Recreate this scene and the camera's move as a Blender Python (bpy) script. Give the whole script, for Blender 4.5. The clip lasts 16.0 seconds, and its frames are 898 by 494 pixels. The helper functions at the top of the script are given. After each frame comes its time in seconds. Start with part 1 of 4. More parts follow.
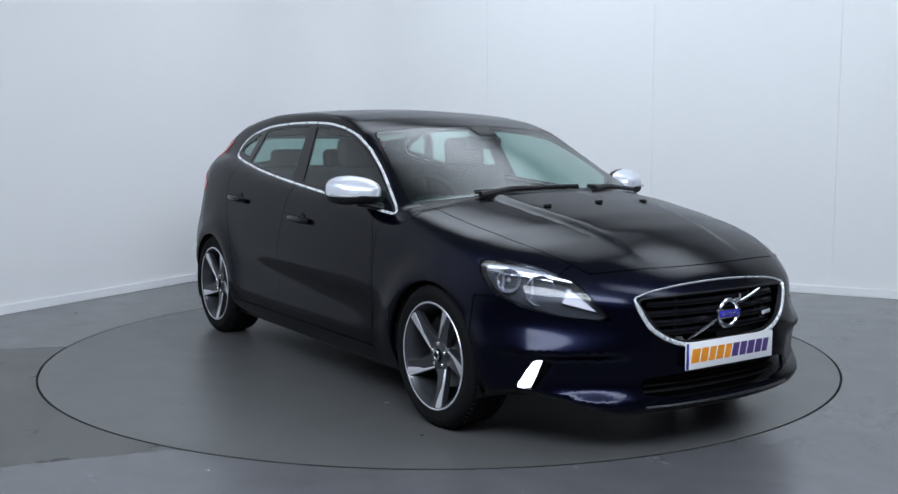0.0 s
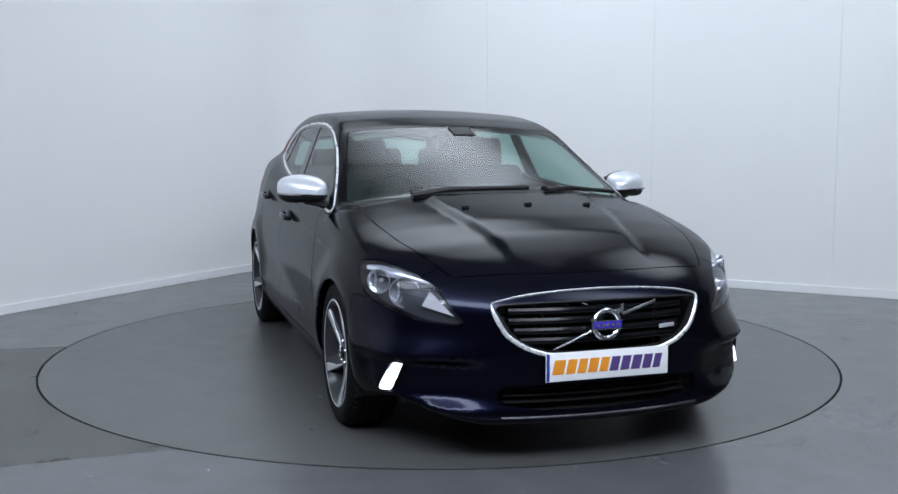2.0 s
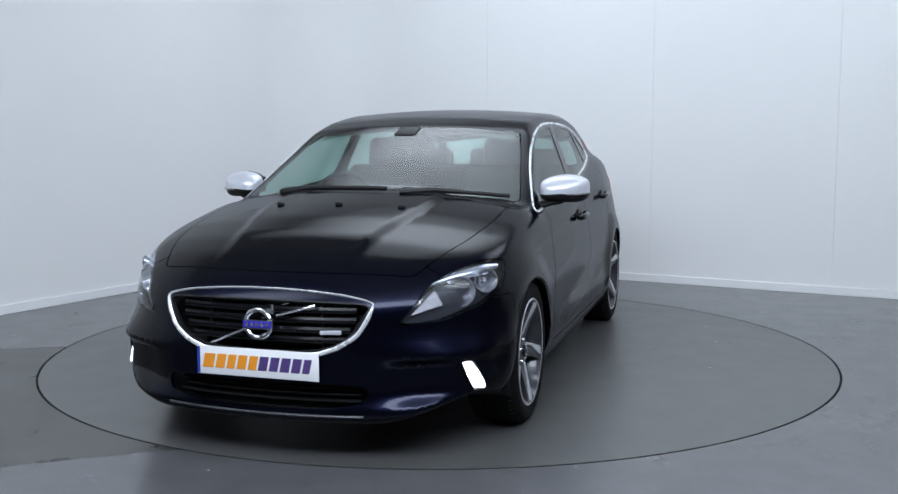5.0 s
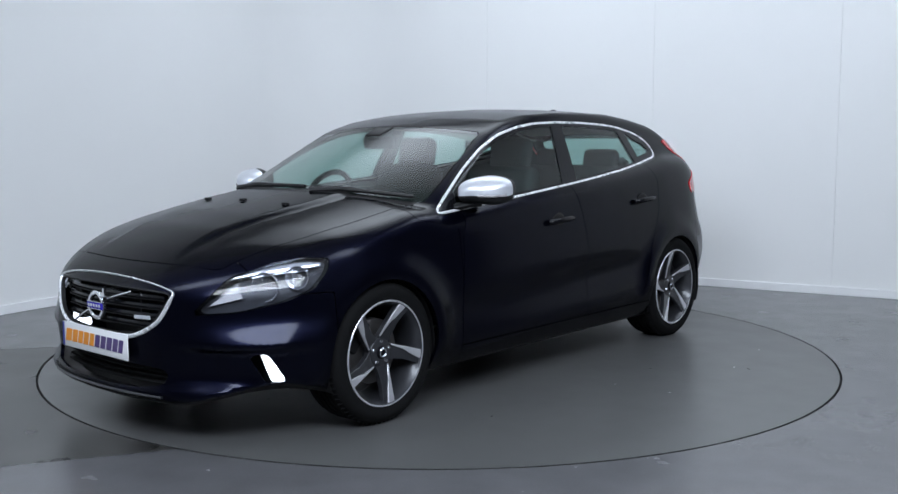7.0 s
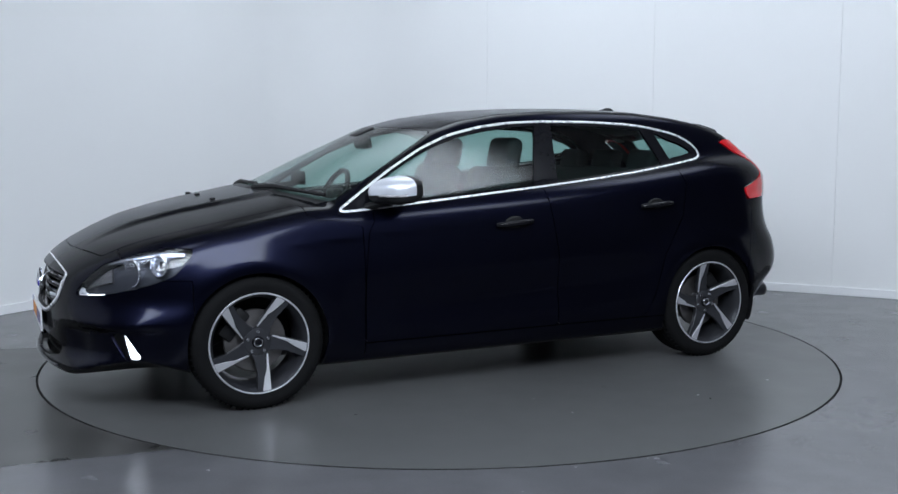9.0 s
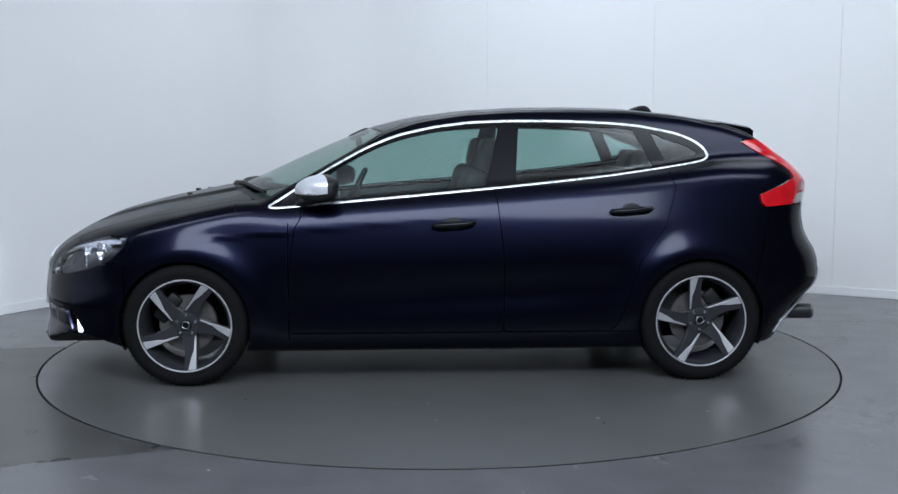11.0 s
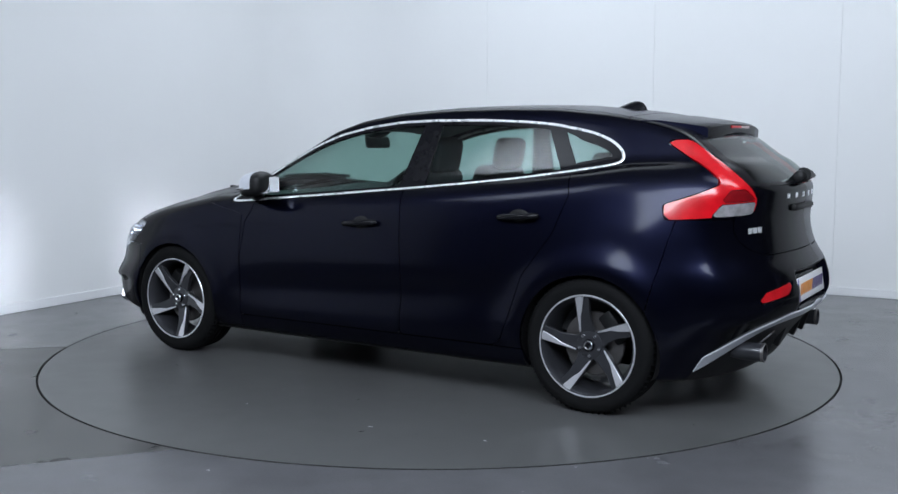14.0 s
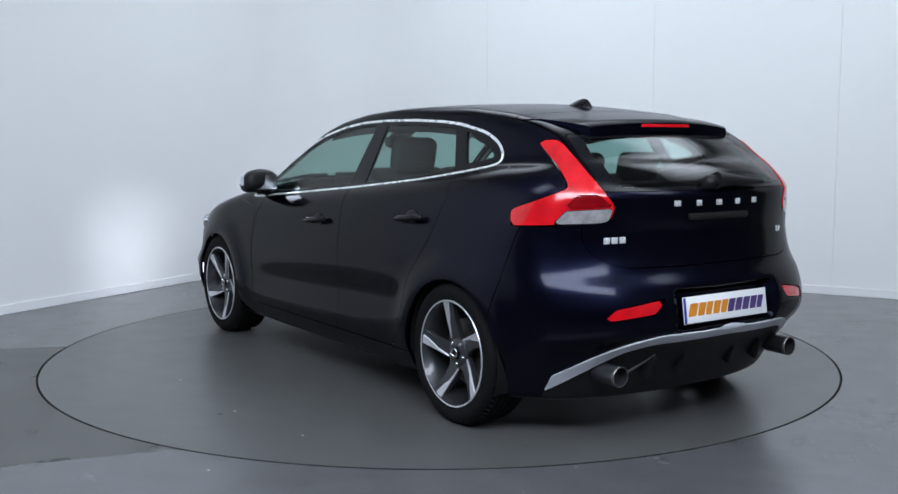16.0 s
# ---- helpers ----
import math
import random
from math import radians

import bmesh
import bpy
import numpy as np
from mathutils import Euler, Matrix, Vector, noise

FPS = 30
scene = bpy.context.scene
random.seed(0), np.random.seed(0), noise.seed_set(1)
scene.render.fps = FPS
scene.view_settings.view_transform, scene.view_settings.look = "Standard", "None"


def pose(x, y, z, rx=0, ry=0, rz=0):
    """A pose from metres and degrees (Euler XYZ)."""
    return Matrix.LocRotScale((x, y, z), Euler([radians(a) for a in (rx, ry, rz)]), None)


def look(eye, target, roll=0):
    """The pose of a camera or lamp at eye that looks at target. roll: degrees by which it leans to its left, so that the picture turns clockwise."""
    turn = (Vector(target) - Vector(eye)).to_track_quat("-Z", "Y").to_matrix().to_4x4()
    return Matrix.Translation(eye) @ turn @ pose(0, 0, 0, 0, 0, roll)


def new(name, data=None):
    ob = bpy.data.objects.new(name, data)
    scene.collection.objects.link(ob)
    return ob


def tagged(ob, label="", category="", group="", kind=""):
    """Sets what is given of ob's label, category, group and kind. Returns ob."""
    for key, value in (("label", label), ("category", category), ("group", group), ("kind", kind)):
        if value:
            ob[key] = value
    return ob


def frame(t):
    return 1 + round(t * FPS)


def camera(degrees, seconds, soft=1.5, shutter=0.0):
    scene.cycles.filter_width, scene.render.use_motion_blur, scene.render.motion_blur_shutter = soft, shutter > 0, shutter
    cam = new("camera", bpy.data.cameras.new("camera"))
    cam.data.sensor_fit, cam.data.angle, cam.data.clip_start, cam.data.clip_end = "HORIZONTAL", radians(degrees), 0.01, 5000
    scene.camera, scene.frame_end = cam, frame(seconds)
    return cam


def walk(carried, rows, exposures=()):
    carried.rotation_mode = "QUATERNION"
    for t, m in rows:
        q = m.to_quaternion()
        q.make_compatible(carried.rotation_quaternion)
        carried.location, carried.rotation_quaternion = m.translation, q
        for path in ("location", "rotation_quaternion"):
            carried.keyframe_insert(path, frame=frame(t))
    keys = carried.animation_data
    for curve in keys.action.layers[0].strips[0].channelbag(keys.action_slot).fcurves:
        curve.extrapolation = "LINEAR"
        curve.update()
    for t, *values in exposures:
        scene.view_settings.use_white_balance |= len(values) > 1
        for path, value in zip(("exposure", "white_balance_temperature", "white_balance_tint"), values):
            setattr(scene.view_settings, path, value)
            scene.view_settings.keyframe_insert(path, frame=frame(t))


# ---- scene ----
# ---------------------------------------------------------------- camera
EYE = pose(0.0, -5.906, 1.257, 90 - 6.159, 0.023, -0.505)
cam = camera(48.216, 16.0)
walk(cam, [(0.0, EYE), (16.0, EYE)])

# heading of the turntable, in degrees, time by time (it starts up slowly, then turns evenly)
TURN = [(0.0, -56.84), (0.5, -58.38), (1.0, -61.74), (1.5, -66.6), (2.0, -72.3), (2.5, -78.16), (3.0, -84.15), (3.5, -90.0),
        (4.0, -95.95), (4.5, -101.85), (7.0, -131.2), (7.5, -137.0), (8.0, -142.9), (8.5, -148.7), (9.0, -154.55), (9.5, -160.35),
        (10.0, -166.2), (12.5, -194.95), (13.0, -200.8), (13.5, -206.6), (14.0, -212.5), (14.5, -218.2), (15.0, -224.3),
        (15.5, -230.0), (16.0, -236.0)]

# ---------------------------------------------------------------- world and lights
world = bpy.data.worlds.new("world")
scene.world = world
world.use_nodes = True
world.node_tree.nodes["Background"].inputs[0].default_value = (0.6, 0.65, 0.75, 1)
world.node_tree.nodes["Background"].inputs[1].default_value = 0.05
scene.view_settings.exposure = -0.46
CEILING = 4.0


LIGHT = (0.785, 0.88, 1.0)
# each unseen, added soft box: eye, aim, roll, size, its cloth's glow at the rim and in the middle, how tight the middle
# is, and the power of a lamp in it
# four glows placed where the car's reflections point; their box form is assumed
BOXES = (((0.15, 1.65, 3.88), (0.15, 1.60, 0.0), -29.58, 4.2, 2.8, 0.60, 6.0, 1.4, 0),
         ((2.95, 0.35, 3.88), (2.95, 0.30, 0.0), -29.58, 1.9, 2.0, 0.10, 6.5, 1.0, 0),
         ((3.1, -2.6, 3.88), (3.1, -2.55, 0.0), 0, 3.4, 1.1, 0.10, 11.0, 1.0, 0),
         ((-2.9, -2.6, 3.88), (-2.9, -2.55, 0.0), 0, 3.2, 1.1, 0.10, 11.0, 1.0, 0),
         # added key light with no known source, brightens walls and floor
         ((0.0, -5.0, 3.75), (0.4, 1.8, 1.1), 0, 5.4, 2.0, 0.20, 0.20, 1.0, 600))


def box_light(eye, aim, wx, wy, power):
    """The lamp added to a soft box, unseen, just below its cloth."""
    data = bpy.data.lights.new("added_key_light", "AREA")
    data.shape, data.size, data.size_y, data.energy, data.color = "RECTANGLE", wx, wy, power, LIGHT
    ob = new("added_key_light", data)
    ob.matrix_world = look(eye, aim) @ Matrix.Translation((0, 0, -0.09))
    return ob


# ---------------------------------------------------------------- materials
def material(name):
    m = bpy.data.materials.new(name)
    m.use_nodes = True
    return m, m.node_tree.nodes, m.node_tree.links, m.node_tree.nodes["Principled BSDF"]


def plain(name, colour, rough=0.5, metal=0.0, coat=0.0, vary=0.12, scale=30.0, bump=0.0, coat_rough=0.03, spec=0.5):
    """A surface with slight mottling in colour and gloss, and a fine relief."""
    m, nodes, links, b = material(name)
    tex = nodes.new("ShaderNodeTexCoord")
    n1 = nodes.new("ShaderNodeTexNoise")
    n1.inputs["Scale"].default_value, n1.inputs["Detail"].default_value = scale, 5
    links.new(tex.outputs["Object"], n1.inputs["Vector"])
    ramp = nodes.new("ShaderNodeMix")
    ramp.data_type = "RGBA"
    ramp.inputs["A"].default_value = (*[c * (1 - vary) for c in colour], 1)
    ramp.inputs["B"].default_value = (*[min(1, c * (1 + vary)) for c in colour], 1)
    links.new(n1.outputs["Fac"], ramp.inputs["Factor"])
    links.new(ramp.outputs["Result"], b.inputs["Base Color"])
    mr = nodes.new("ShaderNodeMapRange")
    mr.inputs["To Min"].default_value, mr.inputs["To Max"].default_value = rough * 0.85, min(1, rough * 1.15)
    links.new(n1.outputs["Fac"], mr.inputs["Value"])
    links.new(mr.outputs["Result"], b.inputs["Roughness"])
    b.inputs["Metallic"].default_value = metal
    b.inputs["Coat Weight"].default_value = coat
    b.inputs["Coat Roughness"].default_value = coat_rough
    b.inputs["Specular IOR Level"].default_value = spec
    if bump:
        bp = nodes.new("ShaderNodeBump")
        bp.inputs["Strength"].default_value, bp.inputs["Distance"].default_value = bump, 0.002
        links.new(n1.outputs["Fac"], bp.inputs["Height"])
        links.new(bp.outputs["Normal"], b.inputs["Normal"])
    return m


def glass(name, tint, gloss=0.045, blur=0.02):
    """A tinted pane: what is behind it shows through, and it mirrors as glass does."""
    m, nodes, links, b = material(name)
    nodes.remove(b)
    clear, mirror, mix, fr, up, off = (nodes.new(k) for k in ("ShaderNodeBsdfTransparent", "ShaderNodeBsdfGlossy", "ShaderNodeMixShader", "ShaderNodeLayerWeight", "ShaderNodeMath", "ShaderNodeMath"))
    clear.inputs["Color"].default_value = (*tint, 1)
    mirror.inputs["Roughness"].default_value = blur
    fr.inputs["Blend"].default_value = 0.5
    up.operation, up.inputs[1].default_value = "POWER", 4.0
    off.operation, off.inputs[1].default_value, off.inputs[2].default_value = "MULTIPLY_ADD", 0.65, gloss
    links.new(fr.outputs["Facing"], up.inputs[0])
    links.new(up.outputs[0], off.inputs[0])
    links.new(off.outputs[0], mix.inputs[0])
    links.new(clear.outputs[0], mix.inputs[1])
    links.new(mirror.outputs[0], mix.inputs[2])
    links.new(mix.outputs[0], nodes["Material Output"].inputs["Surface"])
    return m


def glowing(name, colour, strength, base=(0.8, 0.8, 0.8)):
    m, nodes, links, b = material(name)
    b.inputs["Base Color"].default_value = (*base, 1)
    b.inputs["Emission Color"].default_value = (*colour, 1)
    b.inputs["Emission Strength"].default_value = strength
    return m


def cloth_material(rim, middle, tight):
    """A cloth with its glow put in as emission: a bright middle that fades towards the rim."""
    m, nodes, links, b = material("hot_spot_cloth")
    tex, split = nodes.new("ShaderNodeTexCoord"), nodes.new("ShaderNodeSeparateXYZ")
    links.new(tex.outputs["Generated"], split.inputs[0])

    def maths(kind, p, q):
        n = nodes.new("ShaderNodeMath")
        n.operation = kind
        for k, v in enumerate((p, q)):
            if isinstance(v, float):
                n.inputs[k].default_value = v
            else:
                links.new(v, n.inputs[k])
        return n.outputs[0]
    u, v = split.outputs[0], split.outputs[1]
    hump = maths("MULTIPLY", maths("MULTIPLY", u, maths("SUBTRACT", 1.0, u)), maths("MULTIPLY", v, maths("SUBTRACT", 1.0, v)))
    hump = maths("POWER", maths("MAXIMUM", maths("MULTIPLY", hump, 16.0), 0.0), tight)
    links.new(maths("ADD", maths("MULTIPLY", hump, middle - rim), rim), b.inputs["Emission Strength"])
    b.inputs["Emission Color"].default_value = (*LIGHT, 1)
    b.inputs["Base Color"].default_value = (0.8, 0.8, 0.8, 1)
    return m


def floor_material(name, colour, stains, gloss=(0.24, 0.42), tight=0.5):
    """Grey vinyl: broad stains and scuffs, fine speckle, a dull gloss that varies."""
    m, nodes, links, b = material(name)
    tex = nodes.new("ShaderNodeTexCoord")
    big, mid, fine = (nodes.new("ShaderNodeTexNoise") for _ in range(3))
    for n, s, d in ((big, 0.8, 3), (mid, 5.0, 6), (fine, 180.0, 3)):
        n.inputs["Scale"].default_value, n.inputs["Detail"].default_value = s, d
        links.new(tex.outputs["Object"], n.inputs["Vector"])
    a = nodes.new("ShaderNodeMix")
    a.data_type = "RGBA"
    a.inputs["A"].default_value = (*[c * (1 - stains) for c in colour], 1)
    a.inputs["B"].default_value = (*[c * (1 + stains) for c in colour], 1)
    s = nodes.new("ShaderNodeMath")
    s.operation = "ADD"
    links.new(big.outputs["Fac"], s.inputs[0])
    links.new(mid.outputs["Fac"], s.inputs[1])
    h = nodes.new("ShaderNodeMath")
    h.operation = "MULTIPLY"
    h.inputs[1].default_value = 0.5
    links.new(s.outputs[0], h.inputs[0])
    spread = nodes.new("ShaderNodeMapRange")              # stains gather into patches with soft borders
    spread.inputs["From Min"].default_value, spread.inputs["From Max"].default_value = 0.5 - tight / 2, 0.5 + tight / 2
    links.new(h.outputs[0], spread.inputs["Value"])
    links.new(spread.outputs["Result"], a.inputs["Factor"])
    spots = nodes.new("ShaderNodeMix")
    spots.data_type, spots.blend_type = "RGBA", "OVERLAY"
    spots.inputs["Factor"].default_value = 0.25
    links.new(a.outputs["Result"], spots.inputs["A"])
    links.new(fine.outputs["Fac"], spots.inputs["B"])
    links.new(spots.outputs["Result"], b.inputs["Base Color"])
    r = nodes.new("ShaderNodeMapRange")
    r.inputs["To Min"].default_value, r.inputs["To Max"].default_value = gloss
    links.new(mid.outputs["Fac"], r.inputs["Value"])
    links.new(r.outputs["Result"], b.inputs["Roughness"])
    bp = nodes.new("ShaderNodeBump")
    bp.inputs["Strength"].default_value, bp.inputs["Distance"].default_value = 0.08, 0.001
    links.new(fine.outputs["Fac"], bp.inputs["Height"])
    links.new(bp.outputs["Normal"], b.inputs["Normal"])
    return m


def paint_material():
    """Very dark blue metallic car paint under clear lacquer, with fine flakes."""
    m, nodes, links, b = material("navy_metallic_paint")
    tex = nodes.new("ShaderNodeTexCoord")
    fl = nodes.new("ShaderNodeTexVoronoi")
    fl.inputs["Scale"].default_value = 1400
    links.new(tex.outputs["Object"], fl.inputs["Vector"])
    mix = nodes.new("ShaderNodeMix")
    mix.data_type = "RGBA"
    mix.inputs["A"].default_value, mix.inputs["B"].default_value = (0.0022, 0.0025, 0.0065, 1), (0.0072, 0.0084, 0.025, 1)
    links.new(fl.outputs["Color"], mix.inputs["Factor"])
    links.new(mix.outputs["Result"], b.inputs["Base Color"])
    b.inputs["Metallic"].default_value, b.inputs["Roughness"].default_value = 0.9, 0.30
    b.inputs["Coat Weight"].default_value, b.inputs["Coat Roughness"].default_value = 0.52, 0.09
    b.inputs["Coat IOR"].default_value = 1.36
    b.inputs["Specular Tint"].default_value = (0.08, 0.09, 0.18, 1)      # dark flakes stay dark at a glance
    dust = nodes.new("ShaderNodeTexNoise")
    dust.inputs["Scale"].default_value = 3.0
    links.new(tex.outputs["Object"], dust.inputs["Vector"])
    mr = nodes.new("ShaderNodeMapRange")
    mr.inputs["To Min"].default_value, mr.inputs["To Max"].default_value = 0.10, 0.14
    links.new(dust.outputs["Fac"], mr.inputs["Value"])
    links.new(mr.outputs["Result"], b.inputs["Coat Roughness"])
    return m


PAINT = paint_material()
BLACK = plain("black_plastic", (0.007, 0.007, 0.008), 0.5, vary=0.2, scale=60, bump=0.1, spec=0.3)
GLOSS_BLACK = plain("gloss_black", (0.006, 0.006, 0.008), 0.16, spec=0.2)
RUBBER = plain("tyre_rubber", (0.006, 0.006, 0.0065), 0.8, vary=0.25, scale=80, bump=0.3, spec=0.12)
CHROME = plain("bright_metal", (0.75, 0.76, 0.80), 0.16, metal=1.0, vary=0.04)
SATIN = plain("satin_silver", (0.66, 0.68, 0.74), 0.32, metal=0.45, vary=0.05, scale=60)
TRIM = plain("bright_trim", (0.86, 0.87, 0.90), 0.28, metal=0.55, vary=0.03)
MACHINED = plain("machined_alloy", (0.74, 0.74, 0.78), 0.34, metal=0.72, vary=0.06, scale=90)
DARK_ALLOY = plain("dark_grey_alloy", (0.035, 0.036, 0.042), 0.35, metal=0.4, coat=0.4)
DISC_STEEL = plain("brake_steel", (0.22, 0.21, 0.21), 0.4, metal=0.9, vary=0.2)
SIDE_GLASS = glass("side_glass", (0.50, 0.67, 0.64), 0.055, 0.10)
SCREEN_GLASS = glass("windscreen_glass", (0.58, 0.74, 0.69), 0.05, 0.14)
CLEAR = glass("clear_lens", (0.88, 0.90, 0.95))
RED_LENS = plain("red_lens", (0.56, 0.004, 0.010), 0.2, coat=0.6, vary=0.45, scale=14)
DARK_RED = plain("dark_red_lens", (0.20, 0.002, 0.005), 0.15, coat=0.6, vary=0.4, scale=20)
CLEAR_LENS = plain("white_lens", (0.26, 0.25, 0.26), 0.15, coat=1.0, vary=0.7, scale=26)
SEAT = plain("dark_upholstery", (0.020, 0.021, 0.024), 0.7, vary=0.2, scale=50, bump=0.3)
DASH = plain("dashboard_plastic", (0.030, 0.031, 0.034), 0.6, vary=0.2, scale=120, bump=0.3)
WALL = plain("white_wall_panel", (0.80, 0.80, 0.80), 0.55, vary=0.015, scale=2.0)
SKIRT = plain("white_skirting_paint", (0.82, 0.82, 0.83), 0.35, vary=0.03, scale=12)
DARK_WALL = plain("unlit_wall_dark", (0.06, 0.06, 0.065), 0.8, vary=0.05, scale=4)
CEIL = plain("ceiling_paint", (0.66, 0.66, 0.67), 0.8, vary=0.03, scale=6)
FLOOR = floor_material("grey_vinyl_floor", (0.096, 0.096, 0.102), 0.20, (0.17, 0.32))
FLOOR_DARK = floor_material("dark_vinyl_floor", (0.047, 0.046, 0.045), 0.62, (0.20, 0.42), 0.26)
DISC = floor_material("grey_turntable_vinyl", (0.087, 0.087, 0.088), 0.10, (0.26, 0.40), 0.4)
GAP = plain("dark_joint", (0.008, 0.008, 0.008), 0.8)
PLATE = plain("white_plate", (0.78, 0.78, 0.80), 0.3, vary=0.02)


# ---------------------------------------------------------------- mesh helpers
def mesh_from(name, verts, faces, normals=None, smooth=True):
    me = bpy.data.meshes.new(name)
    me.from_pydata([tuple(v) for v in verts], [], [tuple(f) for f in faces])
    if smooth:
        me.polygons.foreach_set("use_smooth", [True] * len(me.polygons))
    me.update()
    if normals is not None:
        me.normals_split_custom_set_from_vertices([tuple(n) for n in normals])
    return me


def add_mesh(name, me, mat, parent=None, label=""):
    ob = new(name, me)
    me.materials.append(mat)
    if parent is not None:
        ob.parent = parent
    return tagged(ob, label)


def part(name, bm, mat, parent=None, label="", smooth=0.6):
    """A bmesh as one mesh object under its thing or part."""
    bmesh.ops.recalc_face_normals(bm, faces=bm.faces[:])
    me = bpy.data.meshes.new(name)
    bm.to_mesh(me)
    bm.free()
    if smooth:
        me.polygons.foreach_set("use_smooth", [True] * len(me.polygons))
        me.set_sharp_from_angle(angle=smooth)
    return add_mesh(name, me, mat, parent, label)


def box(sx, sy, sz, m=Matrix(), bevel=0.0, seg=2, bm=None):
    """A box of that size, its edges rounded, at m."""
    b = bmesh.new()
    bmesh.ops.create_cube(b, size=1.0, matrix=Matrix.Diagonal((sx, sy, sz, 1)))
    if bevel:
        bmesh.ops.bevel(b, geom=b.edges[:], offset=bevel, segments=seg, affect="EDGES", profile=0.5)
    bmesh.ops.transform(b, matrix=m, verts=b.verts[:])
    return join(bm, b)


def join(bm, b):
    if bm is None:
        return b
    me = bpy.data.meshes.new("tmp")
    b.to_mesh(me)
    b.free()
    bm.from_mesh(me)
    bpy.data.meshes.remove(me)
    return bm


def lathe(profile, seg=64, m=Matrix(), bm=None, closed=False):
    """Turns a profile of (radius, along) about the local Y axis."""
    b = bmesh.new()
    rings = []
    for r, y in profile:
        rings.append([b.verts.new((r * math.cos(2 * math.pi * k / seg), y, r * math.sin(2 * math.pi * k / seg))) for k in range(seg)])
    pairs = list(zip(rings, rings[1:])) + ([(rings[-1], rings[0])] if closed else [])
    for a, c in pairs:
        for k in range(seg):
            b.faces.new((a[k], a[(k + 1) % seg], c[(k + 1) % seg], c[k]))
    bmesh.ops.transform(b, matrix=m, verts=b.verts[:])
    return join(bm, b)


def prism(outline, depth, m=Matrix(), bevel=0.0, bm=None):
    """A flat outline in local XY, drawn out along Z from 0 to depth."""
    b = bmesh.new()
    vs = [b.verts.new((x, y, 0)) for x, y in outline]
    f = b.faces.new(vs)
    ex = bmesh.ops.extrude_face_region(b, geom=[f])
    bmesh.ops.translate(b, vec=(0, 0, depth), verts=[v for v in ex["geom"] if isinstance(v, bmesh.types.BMVert)])
    bmesh.ops.recalc_face_normals(b, faces=b.faces[:])
    if bevel:
        bmesh.ops.bevel(b, geom=b.edges[:], offset=bevel, segments=2, affect="EDGES", profile=0.5)
    bmesh.ops.transform(b, matrix=m, verts=b.verts[:])
    return join(bm, b)


def tube(points, radius, seg=10, bm=None, closed=False, flat=1.0):
    """A round bar along a line of points."""
    b = bmesh.new()
    pts = [Vector(p) for p in points]
    rings = []
    n = len(pts)
    for i, p in enumerate(pts):
        if closed:
            d = pts[(i + 1) % n] - pts[i - 1]
        else:
            d = pts[min(i + 1, n - 1)] - pts[max(i - 1, 0)]
        q = d.to_track_quat("Z", "Y")
        rad = radius[i] if isinstance(radius, (list, tuple)) else radius
        rings.append([b.verts.new(p + q @ Vector((rad * math.cos(2 * math.pi * k / seg), rad * flat * math.sin(2 * math.pi * k / seg), 0))) for k in range(seg)])
    pairs = list(zip(rings, rings[1:])) + ([(rings[-1], rings[0])] if closed else [])
    for a, c in pairs:
        for k in range(seg):
            b.faces.new((a[k], a[(k + 1) % seg], c[(k + 1) % seg], c[k]))
    if not closed:
        b.faces.new(rings[0])
        b.faces.new(rings[-1][::-1])
    return join(bm, b)


def sweep(points, normals, width, height, closed=False):
    """A low rounded moulding along a line on a surface; its width may vary from point to point."""
    b = bmesh.new()
    pts, nrm = [Vector(p) for p in points], [Vector(n) for n in normals]
    n = len(pts)
    rings = []
    for i, p in enumerate(pts):
        d = pts[(i + 1) % n] - pts[i - 1] if closed else pts[min(i + 1, n - 1)] - pts[max(i - 1, 0)]
        a = d.cross(nrm[i]).normalized()
        w = width[i] if isinstance(width, (list, tuple)) else width
        rings.append([b.verts.new(p + a * (w * u) + nrm[i] * (height * v)) for u, v in ((-0.5, -1.0), (-0.5, 0.35), (-0.3, 0.85), (0.0, 1.0), (0.3, 0.85), (0.5, 0.35), (0.5, -1.0))])
    pairs = list(zip(rings, rings[1:])) + ([(rings[-1], rings[0])] if closed else [])
    for r0, r1 in pairs:
        for k in range(7):
            b.faces.new((r0[k], r0[(k + 1) % 7], r1[(k + 1) % 7], r1[k]))
    if not closed:
        b.faces.new(rings[0])
        b.faces.new(rings[-1][::-1])
    return b


def evenly(outline, n, soft=2):
    """A closed outline walked in n even steps, its corners rounded a little."""
    q = np.array(list(outline) + [outline[0]], float)
    s = np.concatenate([[0], np.cumsum(np.hypot(*np.diff(q, axis=0).T))])
    t = np.linspace(0, s[-1], n, endpoint=False)
    r = np.stack([np.interp(t, s, q[:, k]) for k in (0, 1)], 1)
    for _ in range(soft):
        r = 0.25 * np.roll(r, 1, 0) + 0.5 * r + 0.25 * np.roll(r, -1, 0)
    return r


def empty(name, label="", category="", group="", kind=""):
    return tagged(new(name), label, category, group, kind)


# ---------------------------------------------------------------- the room
RING = (0.0, 0.083, 2.27)        # centre and radius of the turntable


